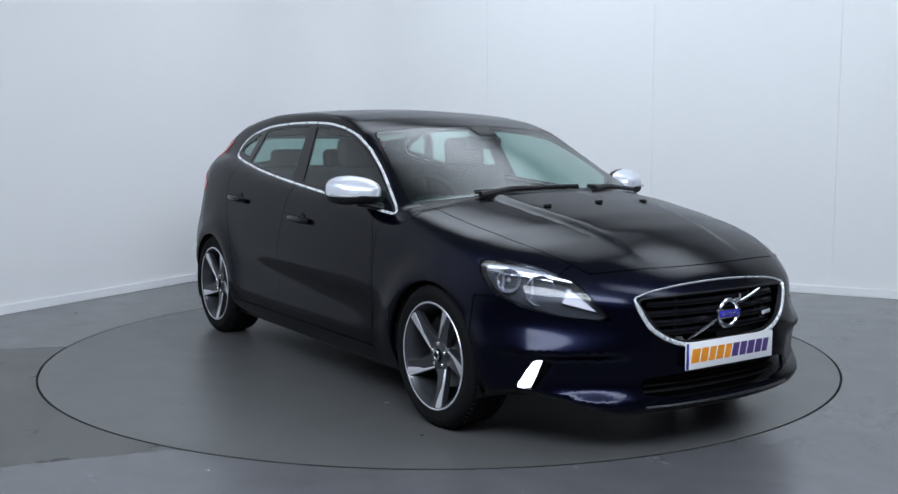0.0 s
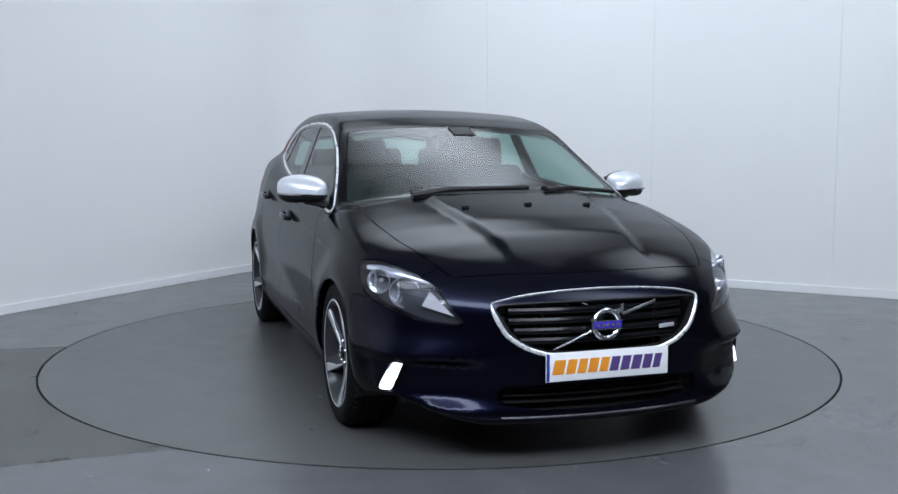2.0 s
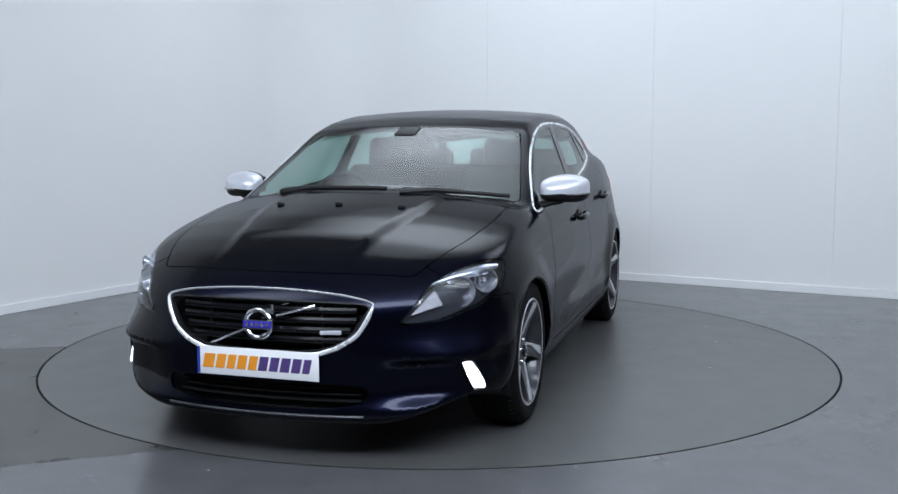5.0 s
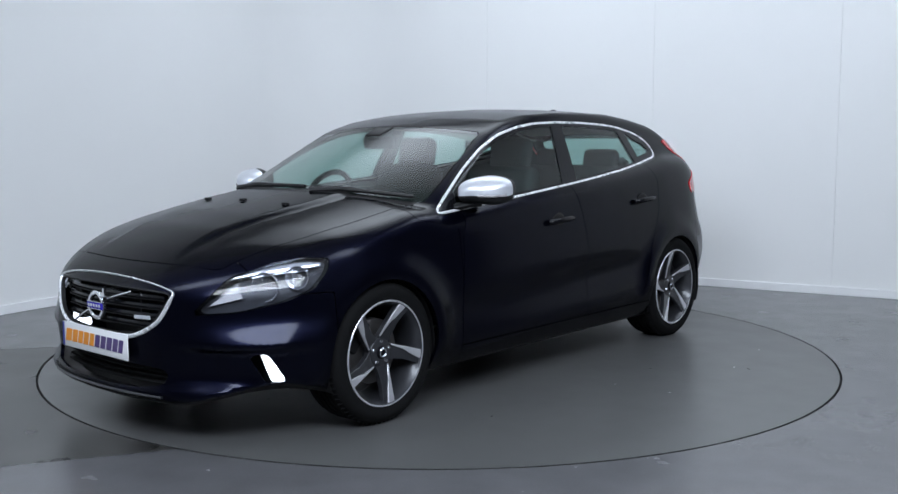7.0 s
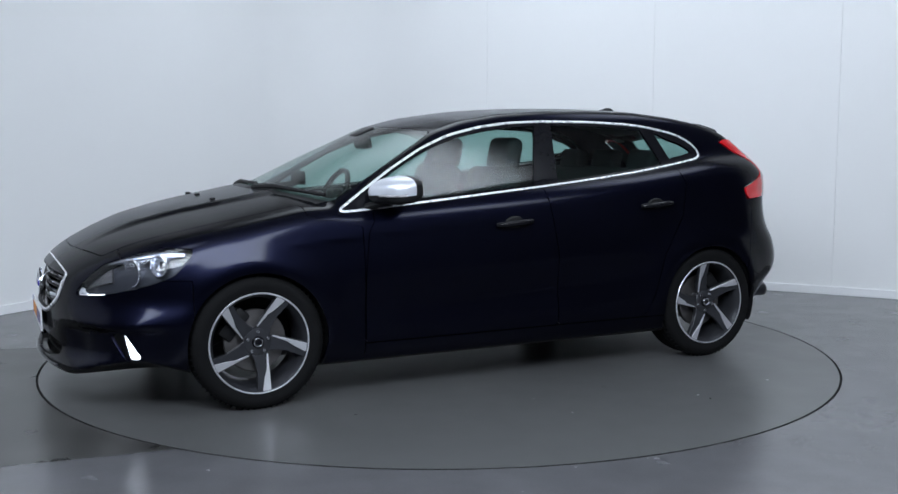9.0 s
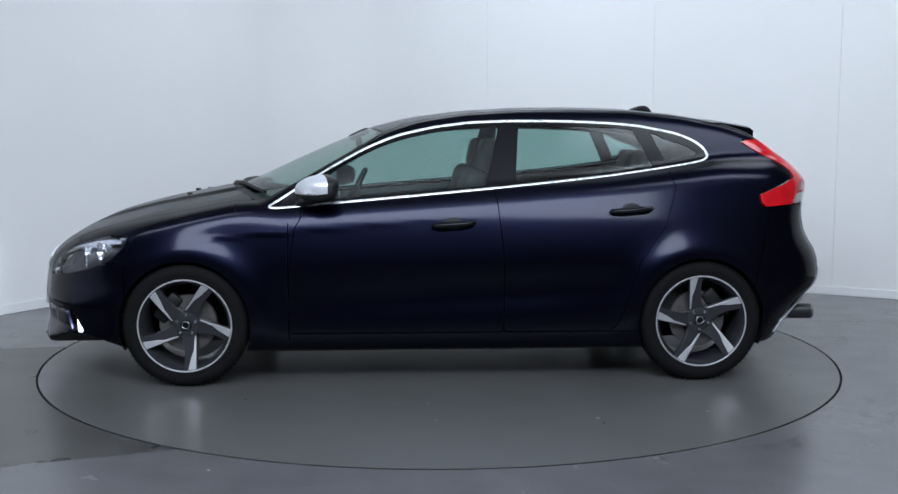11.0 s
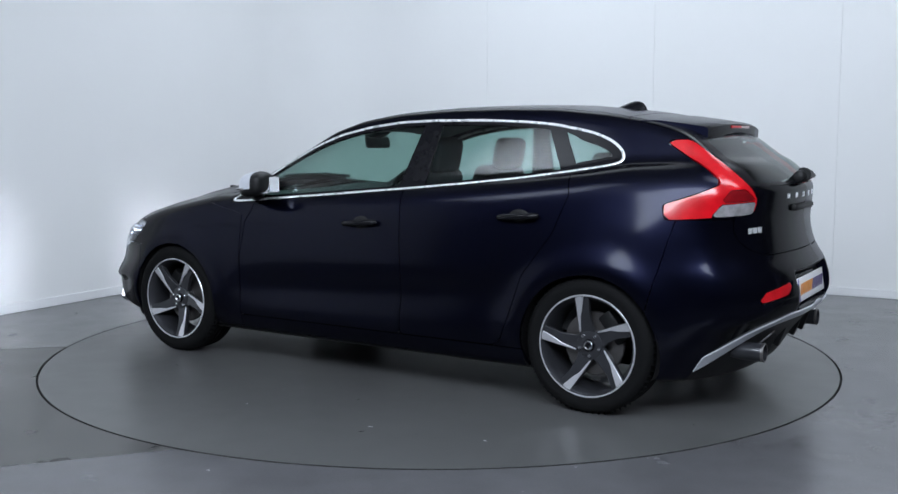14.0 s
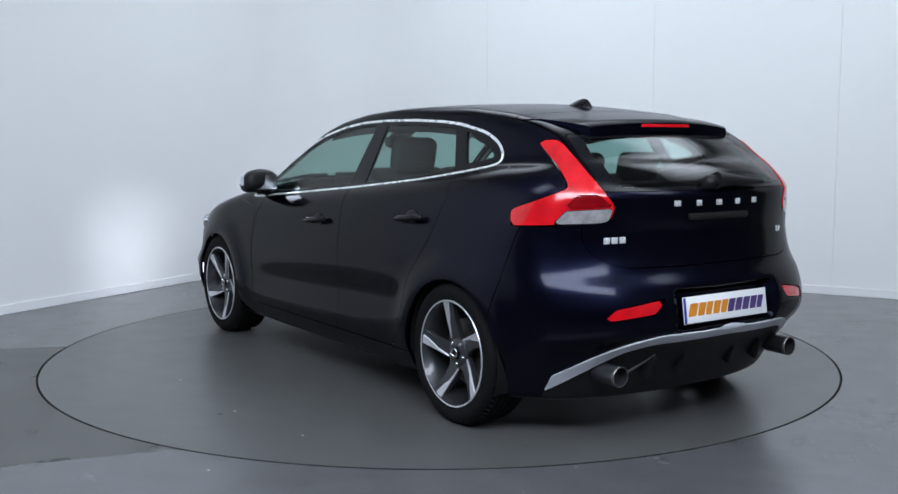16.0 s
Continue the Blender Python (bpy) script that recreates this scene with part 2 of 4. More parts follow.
def build_room():
    """The floor in sheets of vinyl round the turntable, with narrow seams, and the channel under its edge."""
    cx, cy, r = RING
    r += 0.003
    seams = ((-118.2, -151.0), (-49.9, -27.0), (75.0, 60.0), (178.9, 190.0))      # on the ring, and far out
    sheets = ((FLOOR, "smooth grey vinyl floor sheet, paler, with scuffs"), (FLOOR, "smooth grey vinyl floor sheet with faint stains"),
              (FLOOR, "smooth grey vinyl floor sheet by the walls"), (FLOOR_DARK, "darker stained grey vinyl floor sheet"))
    ground = empty("floor", "grey vinyl studio floor laid in sheets", "floor", kind="structure")
    for i, (mat, label) in enumerate(sheets):
        (a0, f0), (a1, f1) = seams[i], seams[(i + 1) % 4]
        a1, f1 = a1 + (360 if a1 < a0 else 0), f1 + (360 if f1 < f0 else 0)
        b = bmesh.new()
        rows = []
        n = 56
        for k in range(n + 1):
            t = k / n
            e = 0.0006 if k == 0 else -0.0006 if k == n else 0
            a, f = math.radians(a0 + (a1 - a0) * t) + e, math.radians(f0 + (f1 - f0) * t) + e * 0.3
            p, q = Vector((cx + r * math.cos(a), cy + r * math.sin(a), 0)), Vector((cx + 9 * math.cos(f), cy + 9 * math.sin(f), 0))
            rows.append([b.verts.new(v) for v in (p - Vector((0, 0, 0.03)), p, p.lerp(q, 0.35), q)])
        for r0, r1 in zip(rows, rows[1:]):
            for j in range(3):
                b.faces.new((r0[j], r0[j + 1], r1[j + 1], r1[j]))
        part("vinyl_sheet", b, mat, ground, label, smooth=0)
    b = bmesh.new()
    bmesh.ops.create_circle(b, cap_ends=True, radius=9.0, segments=96, matrix=Matrix.Translation((cx, cy, -0.031)))
    ob = part("subfloor", b, GAP, smooth=0)
    tagged(ob, "dark base under the floor, seen in its joints", "floor joint", kind="structure")


build_room()


def wall(name, p, q, height, label, joints=(), mat=None):
    """An upright wall from p to q on the floor, 0.15 thick behind, in panels with narrow joints; and its skirting."""
    mat = mat or WALL
    p, q = Vector((*p, 0)), Vector((*q, 0))
    d = (q - p).normalized()
    turn = math.degrees(math.atan2(d.y, d.x))
    length = (q - p).length
    m = Matrix.Translation(p) @ pose(0, 0, 0, 0, 0, turn)
    root = part(name, box(length, 0.12, height, m @ Matrix.Translation((length / 2, 0.075, height / 2))), mat, smooth=0)
    tagged(root, label, "wall", kind="structure")
    cuts = [0.0, *joints, length]
    for a, b in zip(cuts, cuts[1:]):
        ob = part("panel", box(b - a - 0.0016, 0.014, height, m @ Matrix.Translation(((a + b) / 2, 0.008, height / 2)), 0.0005, 1), mat, root, smooth=0)
    s = part("baseboard", box(length, 0.016, 0.068, m @ Matrix.Translation((length / 2, -0.009, 0.034)), 0.003, 2), SKIRT, smooth=0)
    tagged(s, "low white painted skirting board along the wall", "skirting", kind="structure")
    return root


def cove(corner, a, b, radius):
    """The rounded inner corner of two walls, with its skirting."""
    ua, ub = Vector((-math.cos(a), -math.sin(a), 0)), Vector((math.cos(b), math.sin(b), 0))
    half = math.acos(ua.dot(ub)) / 2
    reach = radius / math.tan(half)
    c = Vector((*corner, 0)) + (ua + ub).normalized() * (radius / math.sin(half))
    p0, p1 = Vector((*corner, 0)) + ua * reach - c, Vector((*corner, 0)) + ub * reach - c
    for name, inset, h, mat, label in (("wall_corner", 0.001, CEILING, WALL, "rounded white inner corner of the studio walls"),
                                       ("baseboard", 0.018, 0.068, SKIRT, "low white skirting round the wall corner")):
        b_ = bmesh.new()
        rings = []
        for k in range(25):
            t = k / 24
            d = (p0 * (1 - t) + p1 * t).normalized()
            rings.append([b_.verts.new(c + d * (radius + e) + Vector((0, 0, z))) for e, z in ((-inset, 0), (-inset, h), (0.1, h), (0.1, 0))])
        for r0, r1 in zip(rings, rings[1:]):
            for i in range(4):
                b_.faces.new((r0[i], r0[(i + 1) % 4], r1[(i + 1) % 4], r1[i]))
        tagged(part(name, b_, mat, smooth=0.5), label, "wall" if h > 1 else "skirting", kind="structure")


WALL_JOINTS = (1.95, 3.56, 5.08, 6.63)


def build_walls():
    corner = (-1.25, 4.618)
    a, b = math.radians(60.6), math.radians(-29.58)
    west = (corner[0] - 9.5 * math.cos(a), corner[1] - 9.5 * math.sin(a))
    east = (corner[0] + 9.0 * math.cos(b), corner[1] + 9.0 * math.sin(b))
    wall("wall_west", west, corner, CEILING, "smooth white studio wall of plain panels", ())
    wall("wall_north", corner, east, CEILING, "smooth white studio wall of tall plain panels", (WALL_JOINTS))
    south = (west[0] + 9.0 * math.cos(b), west[1] + 9.0 * math.sin(b))
    # unseen walls, coloured dark in place of the unlit side of the room
    wall("wall_east", east, south, CEILING, "unseen dark grey wall added behind the camera", (), DARK_WALL)
    wall("wall_south", south, west, CEILING, "unseen dark grey wall added behind the camera", (), DARK_WALL)
    cove(corner, a, b, 0.9)
    c = part("ceiling", box(20, 20, 0.1, Matrix.Translation((0, 0, CEILING + 0.05))), CEIL, smooth=0)
    tagged(c, "plain white studio ceiling", "ceiling", kind="structure")


build_walls()


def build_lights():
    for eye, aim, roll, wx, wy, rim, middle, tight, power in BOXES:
        root = empty("unseen_soft_box", "unseen soft box added overhead, with a glowing white cloth", "studio light", "studio lights")
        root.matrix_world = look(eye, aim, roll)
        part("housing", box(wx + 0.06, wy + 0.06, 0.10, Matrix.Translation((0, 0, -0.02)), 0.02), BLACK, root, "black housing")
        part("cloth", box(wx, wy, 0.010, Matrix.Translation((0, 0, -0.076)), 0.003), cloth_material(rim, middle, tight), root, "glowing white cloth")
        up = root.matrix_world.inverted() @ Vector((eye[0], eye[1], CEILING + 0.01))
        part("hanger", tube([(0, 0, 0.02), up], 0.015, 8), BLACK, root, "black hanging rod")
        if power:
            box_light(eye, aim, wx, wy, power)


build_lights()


def build_turntable():
    cx, cy, r = RING
    root = empty("turntable", "round grey vinyl turntable flush with the floor", "turntable")
    b = lathe([(r - 0.010, -0.02), (r - 0.010, 0.0), (0.0001, 0.0)], 160)
    bmesh.ops.transform(b, matrix=pose(0, 0, 0, 90), verts=b.verts[:])
    part("deck", b, DISC, root, "grey vinyl deck with a few scuffs", smooth=0.3)
    b = lathe([(r - 0.0095, -0.02), (r - 0.0095, 0.0005), (r - 0.008, 0.001), (r - 0.006, -0.001), (r - 0.006, -0.02)], 160)
    bmesh.ops.transform(b, matrix=pose(0, 0, 0, 90), verts=b.verts[:])
    part("edge_strip", b, GAP, root, "dark edge strip", smooth=0.3)
    rnd = random.Random(4)
    for k in range(14):                                   # small pale and dark scuffs on the deck
        a, d = rnd.uniform(0, 360), rnd.uniform(1.2, 2.15)
        m = pose(0, 0, 0, 0, 0, a) @ Matrix.Translation((d, 0, 0.0)) @ pose(0, 0, 0, 0, 0, rnd.uniform(0, 180))
        w = rnd.uniform(0.006, 0.016)
        o = [(w * math.cos(t) * rnd.uniform(0.6, 1.1), w * 0.35 * math.sin(t) * rnd.uniform(0.6, 1.1)) for t in (0, 0.8, 1.6, 2.4, 3.1, 3.9, 4.7, 5.5)]
        part("scuff", prism(o, 0.0006, m), CEIL if k % 3 == 0 else GAP, root, smooth=0)
    return root


turntable = build_turntable()

# ---------------------------------------------------------------- the car's body, as one smooth solid
WB = 2.647
AXLES = (WB / 2, -WB / 2)
HUB = 0.316


def curve(pts, smooth=0.03, lo=-3.0, hi=3.0, step=0.001):
    """A smooth function of one number through about those points (held level outside)."""
    pts = sorted(pts)
    s = np.arange(lo, hi, step)
    v = np.interp(s, [p[0] for p in pts], [p[1] for p in pts])
    k = np.arange(-3 * smooth, 3 * smooth + step / 2, step)
    w = np.exp(-(k / smooth) ** 2 / 2)
    pad = len(k) // 2
    v = np.convolve(np.pad(v, pad, mode="edge"), w / w.sum(), mode="valid")[:len(s)]
    return lambda t: np.interp(t, s, v)


def sstep(t, a, b):
    t = np.clip((t - a) / (b - a), 0, 1)
    return t * t * (3 - 2 * t)


def smax(a, b, k):
    h = np.maximum(k - np.abs(a - b), 0) / k
    return np.maximum(a, b) + h * h * h * k / 6


def smin(a, b, k):
    return -smax(-a, -b, k)


# side view
HOOD = curve([(2.35, 0.52), (2.2, 0.625), (2.12, 0.70), (2.04, 0.748), (1.95, 0.794), (1.8, 0.850), (1.6, 0.905), (1.405, 0.946), (1.2, 0.985), (1.0, 1.02)], 0.03)
BELT = curve([(1.3, 0.87), (0.9, 0.895), (0.3, 0.945), (-0.3, 0.998), (-0.9, 1.058), (-1.2, 1.10), (-1.45, 1.14), (-1.8, 1.15), (-2.1, 1.13)], 0.06)
ROOF = curve([(2.2, 0.49), (1.17, 0.984), (0.78, 1.166), (0.40, 1.326), (0.18, 1.380), (-0.1, 1.417), (-0.4, 1.435), (-0.7, 1.438), (-1.0, 1.431), (-1.3, 1.401),
              (-1.55, 1.360), (-1.70, 1.312), (-1.80, 1.246), (-2.03, 1.045), (-2.5, 0.60)], 0.035)
NOSE = curve([(0.10, 2.16), (0.17, 2.20), (0.215, 2.222), (0.25, 2.205), (0.30, 2.195), (0.38, 2.203), (0.47, 2.207), (0.55, 2.203), (0.62, 2.196), (0.66, 2.176), (0.70, 2.145), (0.74, 2.10), (0.8, 2.035), (0.9, 1.88)], 0.016)
SWEEP = curve([(0.2, 0.24), (0.42, 0.24), (0.52, 0.27), (0.8, 0.29)], 0.03)
CORNER = curve([(0.2, 0.27), (0.42, 0.27), (0.52, 0.50), (0.8, 0.50)], 0.03)
TAIL = curve([(0.10, -1.88), (0.22, -1.945), (0.30, -1.995), (0.40, -2.075), (0.46, -2.14), (0.51, -2.160), (0.58, -2.155), (0.66, -2.128), (0.72, -2.085), (0.78, -2.063), (0.86, -2.050), (0.95, -2.058),
              (1.02, -2.062), (1.06, -2.04), (1.12, -1.98), (1.25, -1.84)], 0.018)
# half width, by height and along the car
SIDE_Z = curve([(0.10, 0.80), (0.20, 0.852), (0.27, 0.882), (0.36, 0.886), (0.5, 0.886), (0.62, 0.884), (0.74, 0.868), (0.84, 0.850), (0.92, 0.828), (1.0, 0.805), (1.1, 0.772), (1.2, 0.73)], 0.035)
SIDE_X = curve([(2.4, -0.12), (2.1, -0.06), (1.9, -0.032), (1.65, -0.014), (1.3, -0.002), (0.8, 0.0), (-0.8, 0.0), (-1.3, -0.004), (-1.6, -0.022), (-1.9, -0.075), (-2.2, -0.18)], 0.08)
GLASS_X = curve([(1.4, -0.01), (0.9, 0.008), (0.3, 0.010), (-0.3, 0.006), (-0.6, 0.003), (-1.0, -0.010), (-1.4, -0.034), (-1.8, -0.075), (-2.1, -0.15)], 0.08)
DIP = curve([(1.3, 0.0), (0.95, 0.0), (0.6, 0.016), (-0.5, 0.022), (-0.85, 0.012), (-1.05, 0.0)], 0.08)


def half_side(x, z):
    s = SIDE_Z(z) + SIDE_X(x)
    for ax in AXLES:                                     # swollen wings round the wheels
        r = np.hypot(x - ax, (z - HUB) * 1.0)
        s = s + 0.020 * np.exp(-((r - 0.36) / 0.085) ** 2) * sstep(z, 0.2, 0.4)
    s = s - DIP(x) * np.exp(-((z - 0.44 - 0.05 * (0.5 - x)) / 0.10) ** 2)      # hollow along the doors
    return s


def half_glass(x, z):
    return 0.795 - 0.42 * (z - 0.9) - 0.10 * np.maximum(z - 1.2, 0) ** 2 + GLASS_X(x)


def roof_at(x, ay):
    y2 = ay * ay
    xs = x + 0.42 * y2 * sstep(x, -0.2, 0.7) - 0.16 * y2 * sstep(-x, 1.0, 1.8)
    return ROOF(xs) - 0.085 * y2


def body(p):
    x, y, z = p[..., 0], p[..., 1], p[..., 2]
    ay = np.sqrt(y * y + 1e-6)
    y2 = ay * ay
    side = ay - half_side(x, z)
    sw, cn = SWEEP(z), CORNER(z)
    front = (x - (NOSE(z) - sw * y2 - cn * y2 * y2)) / np.sqrt(1 + (2 * sw * ay + 4 * cn * ay * y2) ** 2)
    rear = ((TAIL(z) + 0.20 * y2 + 0.34 * y2 * y2) - x) / np.sqrt(1 + (0.40 * ay + 1.36 * ay * y2) ** 2)
    rear = rear + 0.05 * sstep(0.315 - ay, 0, 0.03) * sstep(z, 0.475, 0.50) * sstep(0.66 - z, 0, 0.04)      # hollow for the plate
    pocket = sstep(z, 0.215, 0.29) * sstep(0.425 - z, 0, 0.035) * sstep(ay, 0.40, 0.60)      # hollow round the daytime lamps
    front = front + 0.028 * pocket
    side = side + 0.012 * pocket * sstep(x, 1.68, 1.80)
    edge = 0.385 - 0.10 * sstep(x, 1.2, 2.0)
    hood = HOOD(x + 0.14 * y2) - 0.085 * y2 - 0.05 * y2 * y2 + 0.015 * sstep(edge + 0.04 - ay, 0, 0.065) * sstep(2.05 - x, 0, 0.3)
    sill_top = BELT(x) + 0.01 - 0.45 * np.maximum(ay - half_glass(x, BELT(x)), -0.03)
    w = sstep(x, 0.78, 1.12)
    top = (z - (sill_top * (1 - w) + hood * w)) / 1.08
    low = smax(side, front, 0.15)
    low = smax(low, rear, 0.17)
    low = smax(low, top, 0.085)
    low = smax(low, 0.168 + 0.10 * sstep(ay, 0.45, 0.85) * sstep(x, 1.5, 1.9) - z, 0.05)
    cabin = smax(ay - half_glass(x, z), (z - roof_at(x, ay)) / 1.10, 0.06)
    cabin = smax(cabin, BELT(x) - 0.11 - z, 0.02)
    cabin = smax(cabin, np.maximum(rear, x - 1.45), 0.04)
    return smin(low, cabin, 0.035)


def gradient(p, h=0.0015):
    g = np.empty_like(p)
    for i in range(3):
        d = np.zeros(3)
        d[i] = h
        g[:, i] = (body(p + d) - body(p - d)) / (2 * h)
    return g


def onto(p, rounds=4):
    """Moves points onto the body's surface; gives them and their normals."""
    for _ in range(rounds):
        g = gradient(p)
        p = p - (body(p) / np.maximum((g * g).sum(1), 1e-4))[:, None] * g
    g = gradient(p)
    return p, g / np.linalg.norm(g, axis=1)[:, None]


def skin(step=0.022):
    """The surface of body() as a sheet of four-sided faces."""
    lo, hi = np.array((-2.30, -1.0, 0.10)), np.array((2.36, 1.0, 1.52))
    n = np.ceil((hi - lo) / step).astype(int) + 1
    ax = [lo[i] + step * np.arange(n[i]) for i in range(3)]
    ax[1] = ax[1] - (ax[1][0] + ax[1][-1]) / 2
    f = np.empty(n)
    for i in range(0, n[0], 16):
        f[i:i + 16] = body(np.stack(np.meshgrid(ax[0][i:i + 16], ax[1], ax[2], indexing="ij"), -1))
    s = f < 0
    c = np.zeros(n - 1, int)
    for i in (0, 1):
        for j in (0, 1):
            for k in (0, 1):
                c += s[i:n[0] - 1 + i, j:n[1] - 1 + j, k:n[2] - 1 + k]
    cells = np.argwhere((c > 0) & (c < 8))
    index = -np.ones(n - 1, int)
    index[tuple(cells.T)] = np.arange(len(cells))
    pts = np.stack([ax[i][cells[:, i]] + (ax[i][1] - ax[i][0]) / 2 for i in range(3)], 1)
    faces = []
    for d in range(3):
        a, b = (d + 1) % 3, (d + 2) % 3
        hi_s, lo_s = np.roll(s, -1, axis=d), s
        e = np.argwhere(hi_s != lo_s)
        e = e[(e[:, d] < n[d] - 1) & (e[:, a] > 0) & (e[:, b] > 0) & (e[:, a] < n[a] - 1) & (e[:, b] < n[b] - 1)]
        quad = []
        for oa, ob in ((-1, -1), (0, -1), (0, 0), (-1, 0)):
            q = e.copy()
            q[:, a] += oa
            q[:, b] += ob
            quad.append(index[tuple(q.T)])
        quad = np.stack(quad, 1)
        flip = ~s[tuple(e.T)]
        quad[flip] = quad[flip][:, ::-1]
        faces.append(quad)
    faces = np.concatenate(faces)
    for _ in range(3):                                   # even out the net before it is laid on the surface
        acc, cnt = np.zeros_like(pts), np.zeros(len(pts))
        for i in range(4):
            for j in (1, 3):
                np.add.at(acc, faces[:, i], pts[faces[:, (i + j) % 4]])
                np.add.at(cnt, faces[:, i], 1)
        pts = pts * 0.4 + acc / np.maximum(cnt, 1)[:, None] * 0.6
        pts, _ = onto(pts, 2)
    return onto(pts, 4)[0], faces


class Sheet:
    """The body's skin, cut into named regions along curves."""

    def __init__(self):
        p, f = skin()
        self.pts = p
        self.polys = [tuple(q) for q in f.tolist()]
        self.names = ["body_shell"] * len(self.polys)

    def cut(self, field, inside, source):
        """Faces of the source regions where field(points) < 0 go to the region inside, split exactly along the curve."""
        d = field(self.pts)
        d = np.where(np.abs(d) < 1e-5, 1e-5, d)
        neg = d < 0
        polys, names, fresh, cache = [], [], [], {}
        base = len(self.pts)

        def crossing(i, j):
            key = (min(i, j), max(i, j))
            if key not in cache:
                i, j = key
                t = d[i] / (d[i] - d[j])
                cache[key] = base + len(fresh)
                fresh.append(self.pts[i] + t * (self.pts[j] - self.pts[i]))
            return cache[key]

        for poly, name in zip(self.polys, self.names):
            if name not in source:
                polys.append(poly), names.append(name)
                continue
            k = sum(bool(neg[v]) for v in poly)
            if k == 0 or k == len(poly):
                polys.append(poly), names.append(inside if k else name)
                continue
            a, b = [], []
            for i, v in enumerate(poly):
                w = poly[(i + 1) % len(poly)]
                (a if neg[v] else b).append(v)
                if neg[v] != neg[w]:
                    c = crossing(v, w)
                    a.append(c), b.append(c)
            if len(a) > 2:
                polys.append(tuple(a)), names.append(inside)
            if len(b) > 2:
                polys.append(tuple(b)), names.append(name)
        if fresh:
            self.pts = np.concatenate([self.pts, onto(np.array(fresh), 2)[0]])
        self.polys, self.names = polys, names

    def region(self, name, field, source=("body_shell",), gap=0.0045):
        """Cuts a panel out of others, with a shut line round it."""
        if gap:
            self.cut(lambda p: field(p) - gap / 2, "gap", source)
            self.cut(lambda p: field(p) + gap / 2, name, ("gap_", "gap"))
            self.names = ["joint" if n == "gap" else n for n in self.names]
        else:
            self.cut(field, name, source)

    def mesh(self, name, side=0, lift=0.0, flange=0.016, depth=0.0):
        """One region (of one side of the car: +1 left, -1 right) as a mesh with returned edges."""
        polys = [q for q, n in zip(self.polys, self.names) if n == name]
        if side:
            polys = [q for q in polys if side * sum(self.pts[v][1] for v in q) > 0]
        used = sorted({v for q in polys for v in q})
        if not used:
            return mesh_from(name, [], [])
        remap = {v: i for i, v in enumerate(used)}
        p, nrm = onto(self.pts[used], 1)
        p = p + nrm * lift
        faces = [tuple(remap[v] for v in q) for q in polys]
        verts, norms = p.tolist(), nrm.tolist()
        if flange:
            edges = {}
            for f in faces:
                for i, v in enumerate(f):
                    e = (v, f[(i + 1) % len(f)])
                    if (e[1], e[0]) in edges:
                        del edges[(e[1], e[0])]
                    else:
                        edges[e] = 1
            top, low = {}, {}
            for e in edges:
                for v in e:
                    if v not in top:
                        top[v] = len(verts)
                        verts.append(p[v].tolist())
                        norms.append((0, 0, 0))
                        low[v] = len(verts)
                        verts.append((p[v] - nrm[v] * (flange + lift)).tolist())
                        norms.append((0, 0, 0))
            faces += [(top[b], top[a], low[a], low[b]) for a, b in edges]
        return mesh_from(name, verts, faces, norms)


def outline_field(pts, coords, mask, smooth=1, cut=0.25):
    """Signed distance (below 0 inside) to a closed line, in the plane that coords picks; far off where mask fails."""
    q = np.array(pts, float)
    for _ in range(smooth):                              # rounds the corners a little
        a = np.roll(q, -1, axis=0)
        q = np.stack([q * (1 - cut) + a * cut, q * cut + a * (1 - cut)], 1).reshape(-1, 2)

    def field(p):
        u = np.stack(coords(p), 1)
        best = np.full(len(u), 9.0)
        inside = np.zeros(len(u), bool)
        ok = mask(p)
        v = u[ok]
        bst, ins = np.full(len(v), 9.0), np.zeros(len(v), bool)
        for a, b in zip(q, np.roll(q, -1, axis=0)):
            e = b - a
            t = np.clip(((v - a) @ e) / max(e @ e, 1e-12), 0, 1)
            bst = np.minimum(bst, np.hypot(*(v - a - t[:, None] * e).T))
            c = (a[1] > v[:, 1]) != (b[1] > v[:, 1])
            with np.errstate(divide="ignore", invalid="ignore"):
                ins ^= c & (v[:, 0] < (b[0] - a[0]) * (v[:, 1] - a[1]) / (b[1] - a[1]) + a[0])
        best[ok], inside[ok] = bst, ins
        return np.where(inside, -best, best)
    return field


def xz(p):
    return p[:, 0], p[:, 2]


def yz(p):
    return np.abs(p[:, 1]), p[:, 2]


def oblique(deg):
    a = math.radians(deg)
    return lambda p: (-math.sin(a) * p[:, 0] + math.cos(a) * np.abs(p[:, 1]), p[:, 2])


def flank(p):
    return np.abs(p[:, 1]) > 0.42


sheet = Sheet()
Y2 = lambda p: p[:, 1] ** 2
AY = lambda p: np.abs(p[:, 1])


def screen_x(p):
    return p[:, 0] + 0.42 * Y2(p) * sstep(p[:, 0], -0.2, 0.7)


